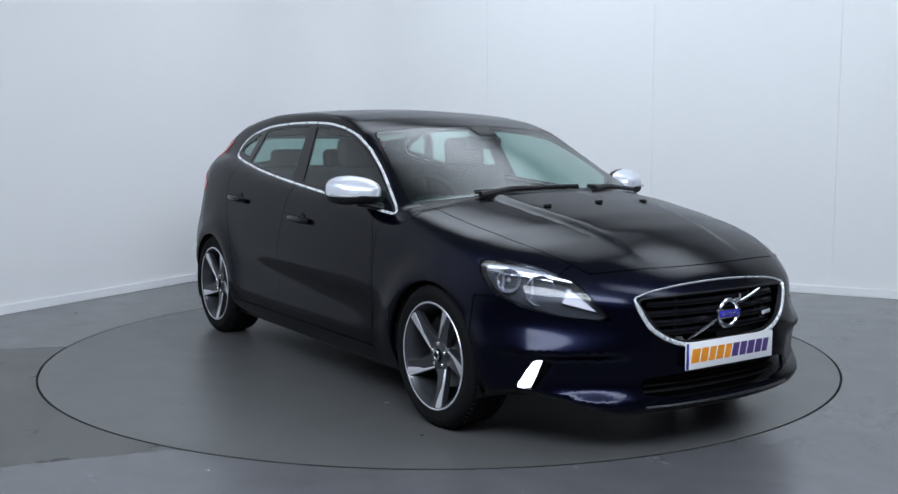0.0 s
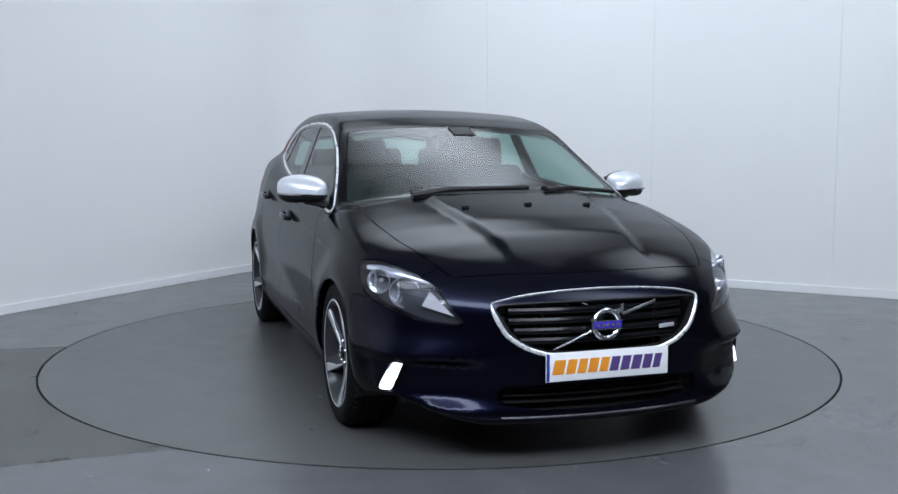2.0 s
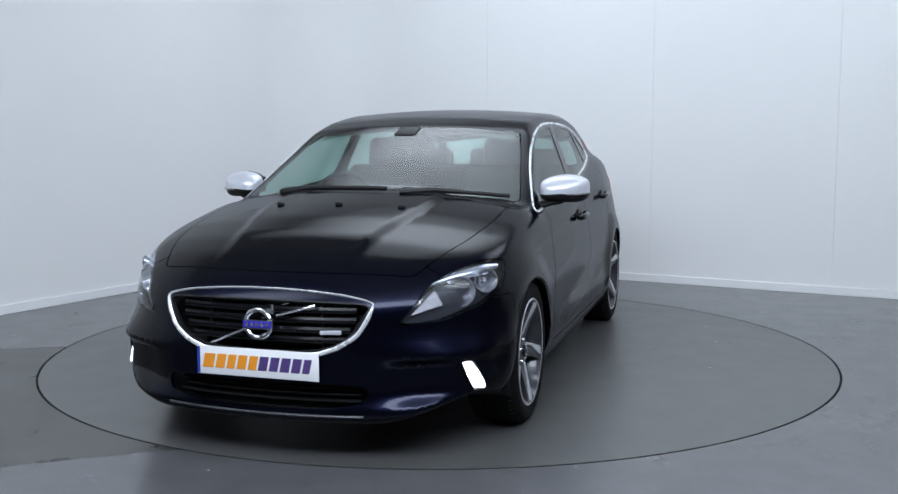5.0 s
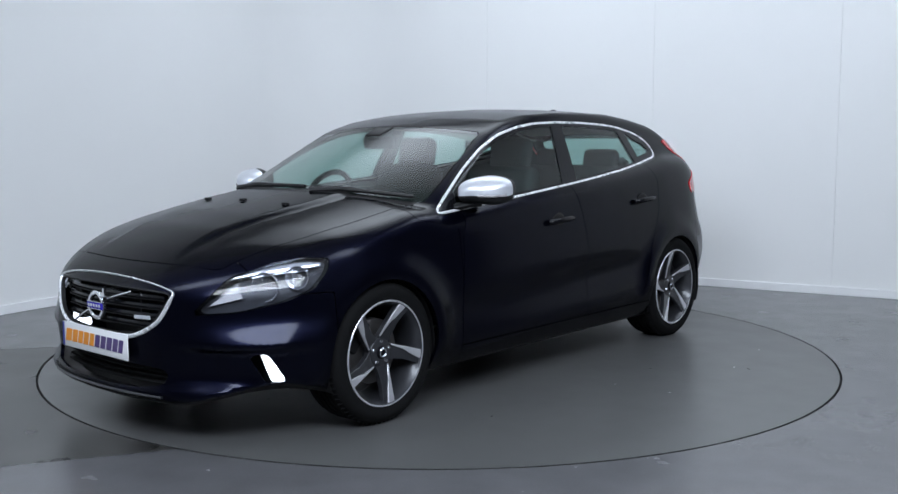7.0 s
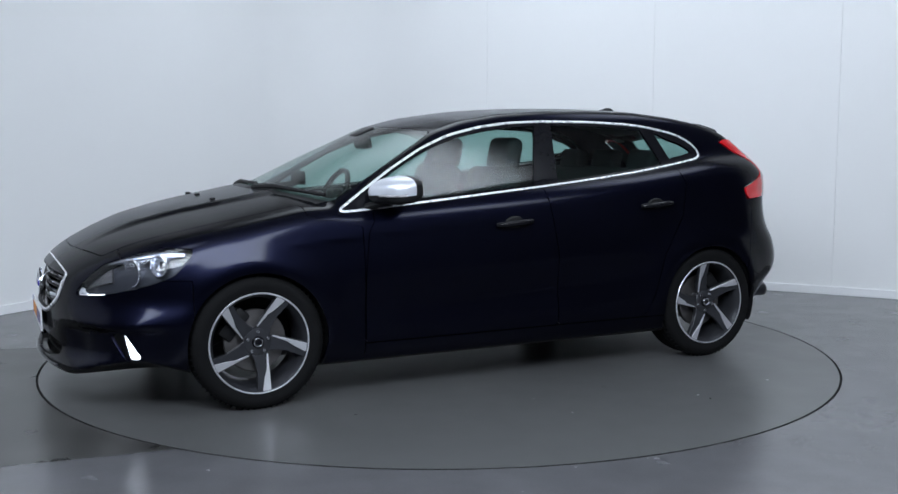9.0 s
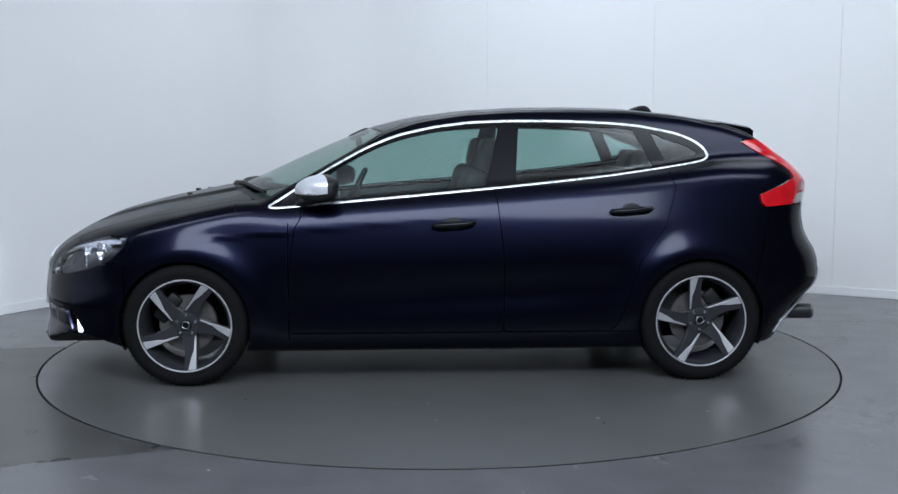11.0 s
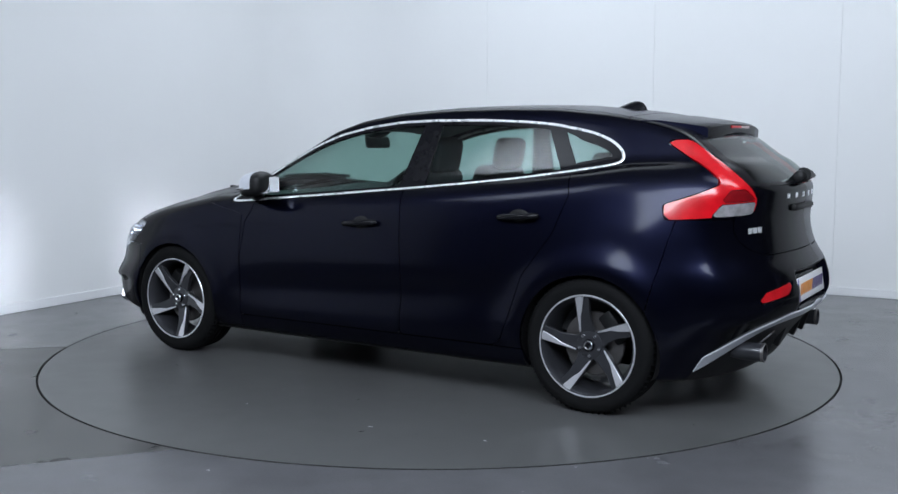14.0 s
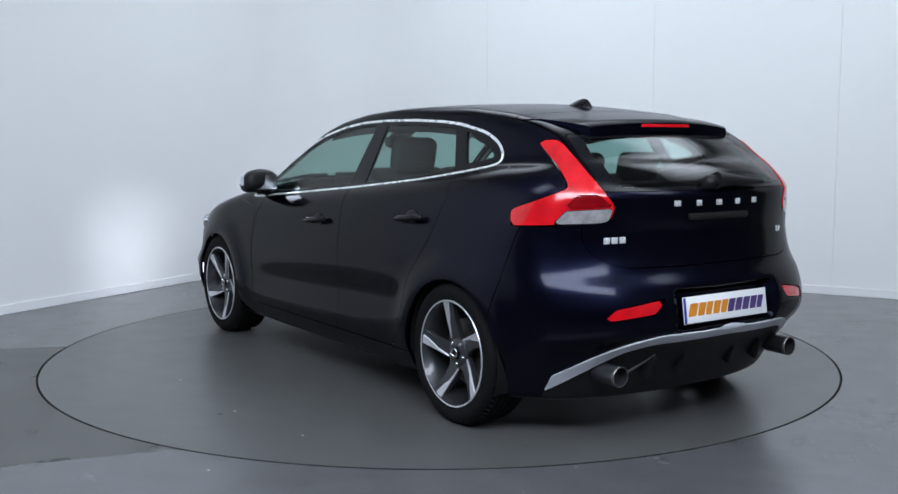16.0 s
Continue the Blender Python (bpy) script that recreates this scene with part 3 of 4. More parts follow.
# outlines: the side windows (along, up) and one half of the grille (across, up)
WINDOWS = [(0.915, 0.897), (0.644, 0.921), (0.321, 0.948), (0.008, 0.975), (-0.296, 1.001), (-0.591, 1.029), (-0.878, 1.060), (-1.156, 1.098),
           (-1.33, 1.126), (-1.41, 1.150), (-1.40, 1.195), (-1.338, 1.245), (-1.235, 1.286), (-1.032, 1.325), (-0.859, 1.340), (-0.623, 1.349),
           (-0.352, 1.350), (-0.136, 1.342), (0.05, 1.319), (0.238, 1.278), (0.424, 1.208), (0.608, 1.112), (0.79, 0.992), (0.90, 0.918)]
GRILLE = [(-0.12, 0.645), (0.34, 0.640), (0.445, 0.630), (0.412, 0.57), (0.370, 0.503), (0.310, 0.466), (0.226, 0.442), (-0.12, 0.436)]
DRL_AT = onto(np.array([[1.9, 0.757, 0.335]]), 5)[0][0]
DRL_SHAPE = ((0.008, 0.056), (-0.046, 0.056), (-0.024, 0.0), (0.000, -0.056), (0.042, -0.056), (0.026, 0.0))      # (outward, up)
DRL_LEAN, DRL_BACK = 0.42, 0.028


def cut_panels():
    """Cuts the skin along its shut lines and openings."""
    s = sheet

    def arch(p):
        d = np.minimum(*[np.hypot(p[:, 0] - a, p[:, 2] - HUB) for a in AXLES]) - 0.330
        return np.where(AY(p) > 0.5, d, 1.0)
    s.region("wheel_arch", arch, gap=0)
    s.region("underbody", lambda p: p[:, 2] - 0.185 - 0.09 * sstep(AY(p), 0.45, 0.85) * sstep(p[:, 0], 1.5, 1.9), gap=0)
    # side windows and their bright surround
    dlo = outline_field(WINDOWS,
                        xz, lambda p: flank(p) & (p[:, 2] > 0.8))
    s.region("window_seal", lambda p: dlo(p) - 0.005, gap=0)
    s.region("side_glass", lambda p: dlo(p) + 0.0045, ("window_seal",), gap=0)
    s.region("window_frame", lambda p: -(dlo(p) + 0.022 + 0.022 * sstep(-p[:, 0], 1.10, 1.20)), ("side_glass",), gap=0)
    s.region("pillar_trim", lambda p: np.abs(p[:, 0] - (-0.285 - 0.17 * (p[:, 2] - 1.0))) - (0.078 - 0.08 * (p[:, 2] - 1.0)), ("side_glass",), gap=0)
    s.region("quarter_pillar_trim", lambda p: np.abs(p[:, 0] - (-1.150 + 0.52 * (p[:, 2] - 1.098))) - 0.042, ("side_glass",), gap=0)
    s.region("mirror_triangle", lambda p: 0.735 + 0.05 * (p[:, 2] - 0.95) - p[:, 0], ("side_glass",), gap=0)
    s.region("front_door_glass", lambda p: -0.3 - p[:, 0], ("side_glass",), gap=0)
    s.region("rear_door_glass", lambda p: -1.150 + 0.52 * (p[:, 2] - 1.098) - p[:, 0], ("side_glass",), gap=0)
    s.names = ["quarter_glass" if n == "side_glass" else n for n in s.names]
    # windscreen, rear window
    s.region("windscreen", lambda p: np.where((p[:, 2] > 0.85) & (p[:, 0] > 0), smax(smax(AY(p) - half_glass(p[:, 0], p[:, 2]) + 0.050, screen_x(p) - 1.14, 0.05), 0.405 - screen_x(p), 0.05), 1.0))
    # lamps
    head = outline_field([(-0.440, 0.762), (-0.553, 0.768), (-0.67, 0.746), (-0.834, 0.693), (-0.985, 0.548), (-0.79, 0.560), (-0.602, 0.600), (-0.490, 0.646), (-0.442, 0.716)],
                         oblique(41.25), lambda p: (p[:, 0] > 1.4) & (AY(p) > 0.3), 1, 0.10)
    s.region("headlight", head)
    tail = outline_field([(0.385, 1.252), (0.475, 1.252), (0.568, 1.125), (0.678, 0.985), (0.650, 0.922), (0.431, 0.912), (0.262, 0.900), (0.268, 0.970), (0.395, 1.022), (0.492, 1.062), (0.447, 1.160)],
                         oblique(146), lambda p: (p[:, 0] < -1.4) & (AY(p) > 0.3) & (p[:, 2] > 0.8), 1, 0.10)
    s.region("tail_light", tail)
    lens = outline_field([(0.425, 0.914), (0.476, 0.970), (0.668, 0.980), (0.645, 0.922)], oblique(146), lambda p: (p[:, 0] < -1.4) & (AY(p) > 0.3) & (p[:, 2] > 0.8), 0)
    s.region("reversing_lens", lens, ("tail_light",), 0.003)
    stop = outline_field([(0.470, 0.976), (0.520, 1.030), (0.600, 1.034), (0.664, 0.986)], oblique(146), lambda p: (p[:, 0] < -1.4) & (AY(p) > 0.3) & (p[:, 2] > 0.8), 0)
    s.region("stop_lens", stop, ("tail_light",), 0.003)
    fog = outline_field([(0.612, 0.531), (0.668, 0.584), (0.888, 0.620), (0.842, 0.558)], oblique(146), lambda p: (p[:, 0] < -1.4) & (AY(p) > 0.25) & (p[:, 2] < 0.8), 1, 0.05)
    s.region("rear_reflector", fog)
    s.region("daytime_well", outline_field([(DRL_AT[1] + u * 1.08, DRL_AT[2] + v * 1.06) for u, v in DRL_SHAPE], yz, lambda p: (p[:, 0] > 1.5) & (p[:, 2] < 0.5), 0), gap=0)
    # openings of the nose
    grille = outline_field(GRILLE, yz, lambda p: p[:, 0] > 1.7)
    s.region("grille_seal", grille, gap=0)
    s.region("grille_hole", lambda p: grille(p) + 0.005 + 0.006 * sstep(0.625 - p[:, 2], 0, 0.05), ("grille_seal",), gap=0)
    s.region("intake_hole", outline_field([(-0.12, 0.328), (0.36, 0.326), (0.44, 0.31), (0.41, 0.237), (-0.12, 0.222)], yz, lambda p: p[:, 0] > 1.7, 1), gap=0)
    # panels
    bonnet_side = curve([(2.1, 0.50), (1.95, 0.560), (1.8, 0.62), (1.6, 0.675), (1.35, 0.705), (1.0, 0.705)], 0.05)
    s.region("bonnet", lambda p: np.where(p[:, 2] > 0.6, smax(smax(p[:, 0] - 2.06 + 0.30 * Y2(p), AY(p) - bonnet_side(p[:, 0]), 0.03), 1.185 - p[:, 0] - 0.42 * Y2(p), 0.03), 1.0))
    s.region("cowl", lambda p: np.where((p[:, 2] > 0.86) & (AY(p) < 0.72), np.maximum(1.14 - screen_x(p), screen_x(p) - 1.25), 1.0), gap=0)
    s.region("tailgate", lambda p: np.where(p[:, 0] < -1.2, smax(smax(AY(p) - curve([(0.70, 0.44), (0.735, 0.48), (0.76, 0.56), (0.80, 0.615), (0.86, 0.642), (0.92, 0.635), (1.0, 0.60), (1.1, 0.585), (1.25, 0.56), (1.4, 0.56)], 0.01)(p[:, 2]),
                                                                               0.738 - p[:, 2], 0.04), p[:, 0] + 1.395 - 0.05 * Y2(p), 0.02), 1.0))
    s.region("rear_window", lambda p: np.where(p[:, 0] < -1.5, smax(smax(AY(p) - half_glass(p[:, 0], p[:, 2]) + 0.045, 1.045 - p[:, 2], 0.04), p[:, 2] - 1.275, 0.02), 1.0), ("tailgate",), 0.003)
    s.region("rear_window_border", lambda p: np.where(p[:, 0] < -1.5, -smax(smax(AY(p) - half_glass(p[:, 0], p[:, 2]) + 0.105, 1.06 - p[:, 2], 0.06), p[:, 2] - 1.262, 0.06), 1.0), ("rear_window",), 0)
    strip = curve([(0.0, 0.460), (0.38, 0.450), (0.48, 0.425), (0.55, 0.383), (0.62, 0.325), (0.70, 0.255), (0.8, 0.19)], 0.022)
    s.region("diffuser", lambda p: np.where(p[:, 0] < -1.55, smax(p[:, 2] - strip(AY(p)) - 0.018 - 0.016 * sstep(AY(p), 0.45, 0.65), AY(p) - 0.70, 0.01), 1.0), gap=0)
    s.region("diffuser_strip", lambda p: strip(AY(p)) - 0.018 - 0.016 * sstep(AY(p), 0.45, 0.65) - p[:, 2], ("diffuser",), gap=0)
    s.region("rear_bumper", lambda p: np.where(p[:, 0] < -1.45, smax(p[:, 0] + 1.70 - 0.25 * (0.9 - p[:, 2]), p[:, 2] - 0.905, 0.02), 1.0))
    s.region("front_bumper", lambda p: np.where(p[:, 0] > 1.3, smax(1.62 - p[:, 0], np.minimum(p[:, 2] - 0.625, 1.90 - p[:, 0]), 0.01), 1.0))
    side = lambda p: flank(p) & (p[:, 2] > 0.2) & (p[:, 2] < 1.12)
    s.region("front_door", outline_field([(0.80, 0.272), (0.795, 0.6), (0.77, 0.80), (0.735, 0.86), (0.735, 1.02), (-0.245, 1.05), (-0.27, 0.90), (-0.30, 0.63), (-0.295, 0.272)], xz, side, 0))
    s.region("rear_door", outline_field([(-0.2945, 0.272), (-0.2995, 0.63), (-0.2695, 0.90), (-0.2445, 1.11), (-1.165, 1.11), (-1.195, 1.0), (-1.135, 0.82), (-0.995, 0.62), (-0.93, 0.42), (-0.88, 0.30), (-0.84, 0.272)], xz, side, 0))
    s.region("front_wing", lambda p: np.where((p[:, 2] > 0.2) & (p[:, 2] < 1.0), 0.80 + 0.27 * sstep(p[:, 2], 0.83, 0.90) - p[:, 0], 1.0))
    s.region("sill", lambda p: np.where((AY(p) > 0.4) & (np.abs(p[:, 0]) < 1.3), p[:, 2] - 0.270, 1.0))


cut_panels()

car = empty("car", "dark navy blue five-door hatchback on the turntable, daytime lights on", "car")


def panel(name, mat, side=0, label="", parent=None, lift=0.0, flange=0.016):
    return add_mesh(name, sheet.mesh(name, side, lift, flange), mat, parent or car, label)


def surface_at(x, z, side=1):
    """The point of the car's flank at that place along and height."""
    q, n = onto(np.array([[x, side * float(half_side(np.array(x), np.array(z))), z]]), 4)
    return Vector(q[0]), Vector(n[0])


def build_body():
    for name in ("body_shell", "bonnet", "tailgate", "front_bumper", "rear_bumper"):
        panel(name, PAINT)
    panel("underbody", BLACK, label="black underbody", flange=0)
    panel("cowl", BLACK, label="black scuttle panel")
    panel("windscreen", SCREEN_GLASS, label="tinted windscreen", flange=0.006)
    panel("rear_window", SIDE_GLASS, label="dark rear window", flange=0.006)
    panel("rear_window_border", GLOSS_BLACK, label="black border of the rear window", flange=0.006)
    panel("grille_seal", BLACK, label="black seal of the grille")
    line = evenly([(-y, z) for y, z in GRILLE[::-1] if y > 0] + [p for p in GRILLE if p[0] > 0], 220, 7)
    q, n = onto(np.stack([np.full(len(line), 2.1), line[:, 0], line[:, 1]], 1), 6)
    part("grille_frame", sweep(q, n, [0.007 + 0.011 * float(sstep(0.635 - z, 0, 0.06)) for _, z in line], 0.008, True), TRIM, car, "bright grille surround")
    panel("diffuser", BLACK, label="black rear diffuser", flange=0)
    panel("diffuser_strip", SATIN, label="satin silver strip", lift=0.007, flange=0.016)
    for side in (1, -1):
        for name in ("front_wing", "sill"):
            panel(name, PAINT, side)
        for name, hx, hz in (("front_door", -0.037, 0.824), ("rear_door", -0.954, 0.892)):
            door = panel(name, PAINT, side)
            door_handle(door, hx, hz, side)
        panel("window_seal", GLOSS_BLACK, side, "black seal under the bright surround")
        line = evenly(WINDOWS, 260, 5)
        q, n = onto(np.stack([line[:, 0], side * half_glass(line[:, 0], line[:, 1]), line[:, 1]], 1), 4)
        part("window_trim", sweep(q, n, 0.0135, 0.0035, True), TRIM, car, "bright window surround")
        for name in ("front_door_glass", "rear_door_glass", "quarter_glass"):
            panel(name, SIDE_GLASS, side, "tinted side window", lift=-0.003, flange=0.004)
        for name in ("pillar_trim", "quarter_pillar_trim", "mirror_triangle", "window_frame"):
            panel(name, GLOSS_BLACK, side, "gloss black window frame piece")
        panel("rear_reflector", RED_LENS, side, "red reflector", lift=-0.004)
        lamp = panel("tail_light", RED_LENS, side, "red tail light", lift=0.004, flange=0.03)
        add_mesh("lamp_back", sheet.mesh("tail_light", side, -0.034, 0), DASH, lamp, "dark lining behind the lamp")
        panel("stop_lens", DARK_RED, side, "darker red stop lens", lamp, lift=0.002)
        panel("reversing_lens", CLEAR_LENS, side, "clear reversing lens", lamp, lift=0.004)
        daytime_lamp(side)
        headlight(side)


def door_handle(door, x, z, side):
    p, n = surface_at(x, z, side)
    turn = Matrix.Translation(p) @ Matrix(((1, 0, 0, 0), (0, side, 0, 0), (0, 0, 1, 0), (0, 0, 0, 1))) @ pose(0, 0, 0, 0, 4.0, 0)
    # low black dome: the shaded depth of the cup is put into its colour
    b = bmesh.new()
    bmesh.ops.create_uvsphere(b, u_segments=24, v_segments=12, radius=1, matrix=turn @ Matrix.Translation((0.0, 0.0, -0.005)) @ Matrix.Diagonal((0.056, 0.007, 0.040, 1)))
    part("handle_cup_dark", b, BLACK, door, "low black dome in place of the recess behind the handle")
    pts = [(-0.105, 0.012, 0), (-0.09, 0.028, 0), (-0.045, 0.036, 0), (0.045, 0.036, 0), (0.09, 0.028, 0), (0.105, 0.012, 0)]
    b = tube([turn @ Vector(q) for q in pts], [0.012, 0.015, 0.016, 0.016, 0.015, 0.012], 12)
    part("handle", b, GLOSS_BLACK, door, "dark pull handle")


def daytime_lamp(side):
    """A slanted glowing lens, turned a little outward, round the mouth of a short tube that narrows the beam of its element."""
    face = lambda u, v, back=0.0: (DRL_AT[0] - DRL_BACK - DRL_LEAN * u - back, side * (DRL_AT[1] + u), DRL_AT[2] + v)
    rim = evenly(DRL_SHAPE, 48, 1)
    b = bmesh.new()
    rows = []
    for u, v in rim:
        a = math.atan2(v, u)
        rows.append([b.verts.new(p) for p in (face(u, v, 0.020), face(u, v, 0.002), face(0.96 * u, 0.96 * v), face(0.0205 * math.cos(a), 0.0205 * math.sin(a)))])
    for r0, r1 in zip(rows, rows[1:] + rows[:1]):
        for i in range(3):
            b.faces.new((r0[i], r0[i + 1], r1[i + 1], r1[i]))
    lamp = part("daytime_lamp", b, DRL, car, "lit white daytime lamp")
    m = Matrix.Translation((DRL_AT[0] - DRL_BACK, side * DRL_AT[1], DRL_AT[2])) @ pose(0, 0, 0, 0, 0, -90)
    mouth = lathe([(0.0001, -0.085), (0.0215, -0.085), (0.0215, 0.002), (0.0205, 0.002), (0.0205, -0.075)], 24, m)
    for v in mouth.verts:                                # the mouth follows the slanting lens
        if v.co.x > DRL_AT[0] - DRL_BACK - 0.02:
            v.co.x = DRL_AT[0] - DRL_BACK - DRL_LEAN * (abs(v.co.y) - DRL_AT[1]) - 0.001
    part("lamp_tube", mouth, DRL, lamp)
    part("lamp_element", lathe([(0.0001, -0.070), (0.0195, -0.070), (0.0195, -0.073), (0.0001, -0.073)], 24, m), BEAM, lamp, "bright lamp element")


DRL = glowing("daytime_lamp_glow", (0.80, 0.86, 1.0), 4.0)
BEAM = glowing("daytime_lamp_element", (0.80, 0.87, 1.0), 4800.0)
REFLECT = plain("lamp_reflector", (0.88, 0.89, 0.93), 0.16, metal=0.85, vary=0.05)
BEZEL = plain("lamp_bezel", (0.045, 0.046, 0.052), 0.35, metal=0.2, vary=0.15)


def headlight(side):
    lens = panel("headlight", CLEAR, side, "clear headlight lens", lift=0.001, flange=0.03)
    # the bowl behind the lens: the same outline, set back
    me = sheet.mesh("headlight", side, -0.045, 0)
    add_mesh("bezel", me, BEZEL, lens, "dark grey lamp housing")
    f = lambda x, y, z: Vector((x, side * y, z))

    def under(points, depth):
        """Those places on the skin, sunk below the lens; and their normals."""
        q, n = onto(np.array([(x, side * y, z) for x, y, z in points]), 5)
        return q - n * depth, n
    for (x, y, z), r, out in (((1.835, 0.700, 0.655), 0.058, 22), ((1.735, 0.775, 0.690), 0.046, 34)):
        m = Matrix.Translation(f(x, y, z)) @ pose(0, 0, 0, 0, 0, -90 + side * out)
        b = lathe([(0.12 * r, -0.050), (0.35 * r, -0.044), (0.75 * r, -0.018), (r, 0.026), (r * 1.07, 0.026), (r * 1.07, 0.018)], 32, m)
        part("reflector", b, REFLECT, lens, "bright reflector bowl")
        part("bulb", tube([m @ Vector((0, -0.048, 0)), m @ Vector((0, -0.006, 0)), m @ Vector((0, 0.0, 0))], [0.010, 0.010, 0.004], 12), CLEAR_LENS, lens, "clear bulb")
        part("bulb_shield", box(0.012, 0.006, 1.5 * r, m @ Matrix.Translation((0.45 * r, 0.0, 0)), 0.002), REFLECT, lens, "bright upright fin")
    pts, nrm = under([(1.655, 0.84, 0.757), (1.72, 0.805, 0.762), (1.80, 0.745, 0.752), (1.88, 0.672, 0.722), (1.95, 0.60, 0.684)], 0.016)
    part("brow", sweep(pts, nrm, [0.020, 0.034, 0.036, 0.028, 0.008], 0.006), REFLECT, lens, "bright upper strip")
    pts, nrm = under([(1.70, 0.80, 0.722), (1.80, 0.735, 0.712), (1.88, 0.66, 0.684)], 0.020)
    part("brow_line", sweep(pts, nrm, [0.004, 0.007, 0.004], 0.004), REFLECT, lens, "thin bright line under the strip")
    (tri, n) = under([(1.925, 0.622, 0.662), (1.905, 0.632, 0.604), (1.995, 0.540, 0.574)], 0.028)
    b = bmesh.new()
    top, low = [b.verts.new(p) for p in tri], [b.verts.new(p - m_ * 0.012) for p, m_ in zip(tri, n)]
    b.faces.new(top)
    for i in range(3):
        b.faces.new((top[i], low[i], low[(i + 1) % 3], top[(i + 1) % 3]))
    part("corner_reflector", b, DISC_STEEL, lens, "dull silver three-cornered reflector", smooth=0)


build_body()


def build_wheels():
    rubber = [(0.232, -0.105), (0.250, -0.112), (0.285, -0.113), (0.303, -0.104), (0.3125, -0.088), (0.316, -0.06)]
    for g in (-0.045, -0.015, 0.015, 0.045):              # tread grooves
        rubber += [(0.3165, g - 0.005), (0.309, g - 0.004), (0.309, g + 0.004), (0.3165, g + 0.005)]
    rubber += [(0.316, 0.06), (0.3125, 0.088), (0.303, 0.104), (0.285, 0.113), (0.268, 0.1145), (0.262, 0.1125), (0.250, 0.112), (0.232, 0.105)]
    rim = [(0.236, 0.104), (0.2385, 0.109), (0.236, 0.112), (0.230, 0.1105)]
    barrel = [(0.230, 0.1105), (0.2245, 0.100), (0.214, 0.085), (0.205, 0.03), (0.200, -0.06), (0.21, -0.09), (0.233, -0.104)]

    def spoke_piece(outline, depth0, depth1, phase, dish):
        """A piece of a spoke: an outline of (radius, along the turn), its face dished towards the hub."""
        b = bmesh.new()
        top = [b.verts.new((r, dish(r) + depth1, t)) for r, t in outline]
        low = [b.verts.new((r, dish(r) + depth0, t)) for r, t in outline]
        b.faces.new(top)
        b.faces.new(low[::-1])
        for i in range(len(top)):
            j = (i + 1) % len(top)
            b.faces.new((top[i], low[i], low[j], top[j]))
        bmesh.ops.recalc_face_normals(b, faces=b.faces[:])
        bmesh.ops.bevel(b, geom=b.edges[:], offset=0.0016, segments=1, affect="EDGES")
        bmesh.ops.transform(b, matrix=pose(0, 0, 0, 0, -phase, 0), verts=b.verts[:])
        return b

    dish = lambda r: 0.070 + 0.036 * min(1, max(0, (r - 0.05) / 0.17)) ** 1.3
    for side in (1, -1):
        for ax, hub_y, phase in ((AXLES[0], 0.868, 270.4 if side > 0 else 268.3), (AXLES[1], 0.859, 88.3 if side > 0 else 274.0)):
            wheel = tagged(new("wheel"), "five-spoke alloy wheel with bright cut faces")
            wheel.parent = car
            flip = 0 if side > 0 else 180
            wheel.matrix_local = pose(ax, side * (hub_y - 0.098), HUB, 0, 0, flip)
            b = lathe(rubber, 96)
            # tread blocks' cross cuts show as small ribs on the shoulder
            for k in range(72):
                box(0.010, 0.022, 0.003, pose(0, 0, 0, 0, k * 5, 0) @ Matrix.Translation((0.3145, 0.083, 0)) @ pose(0, 0, 0, 0, 0, 35), bm=b)
            part("tyre", b, RUBBER, wheel, "black low-profile tyre")
            part("rim_edge", lathe(rim, 96), MACHINED, wheel, "bright rim edge")
            part("rim", lathe(barrel, 64), DARK_ALLOY, wheel, "dark grey rim")
            part("hub", lathe([(0.0001, 0.076), (0.030, 0.076), (0.062, 0.070), (0.070, 0.060), (0.066, 0.02)], 40), DARK_ALLOY, wheel, "dark hub")
            for k in range(5):
                a = phase + 72 * k
                part("spoke", spoke_piece([(0.045, -0.048), (0.10, -0.053), (0.2265, -0.057), (0.2285, -0.022), (0.2265, 0.012), (0.15, 0.005), (0.09, 0.014), (0.045, 0.036)], -0.030, -0.004, a, dish), DARK_ALLOY, wheel, "dark spoke")
                part("spoke_face", spoke_piece([(0.058, -0.042), (0.13, -0.038), (0.165, -0.026), (0.226, -0.013), (0.2285, -0.034), (0.2265, -0.054), (0.15, -0.052), (0.058, -0.0485)], -0.012, 0.0015, a, dish), MACHINED, wheel, "bright cut spoke face")
                m = pose(0, 0, 0, 0, -a - 36, 0) @ Matrix.Translation((0.050, 0.0, 0))
                part("wheel_bolt", lathe([(0.0001, 0.080), (0.007, 0.080), (0.009, 0.077), (0.009, 0.06)], 12, m), CHROME, wheel)
            part("centre_cap", lathe([(0.0001, 0.088), (0.022, 0.087), (0.027, 0.083), (0.029, 0.075)], 32), GLOSS_BLACK, wheel, "black centre cap")
            part("cap_ring", lathe([(0.015, 0.0875), (0.017, 0.0895), (0.020, 0.0895), (0.022, 0.0875)], 32), CHROME, wheel, "bright ring on the cap")
            part("brake_disc", lathe([(0.05, 0.012), (0.05, 0.02), (0.145, 0.02), (0.148, 0.016), (0.148, 0.0), (0.05, 0.0)], 64), DISC_STEEL, wheel, "steel brake disc")
            m = pose(0, 0, 0, 0, -40 if ax > 0 else 220, 0) @ Matrix.Translation((0.128, 0.012, 0))
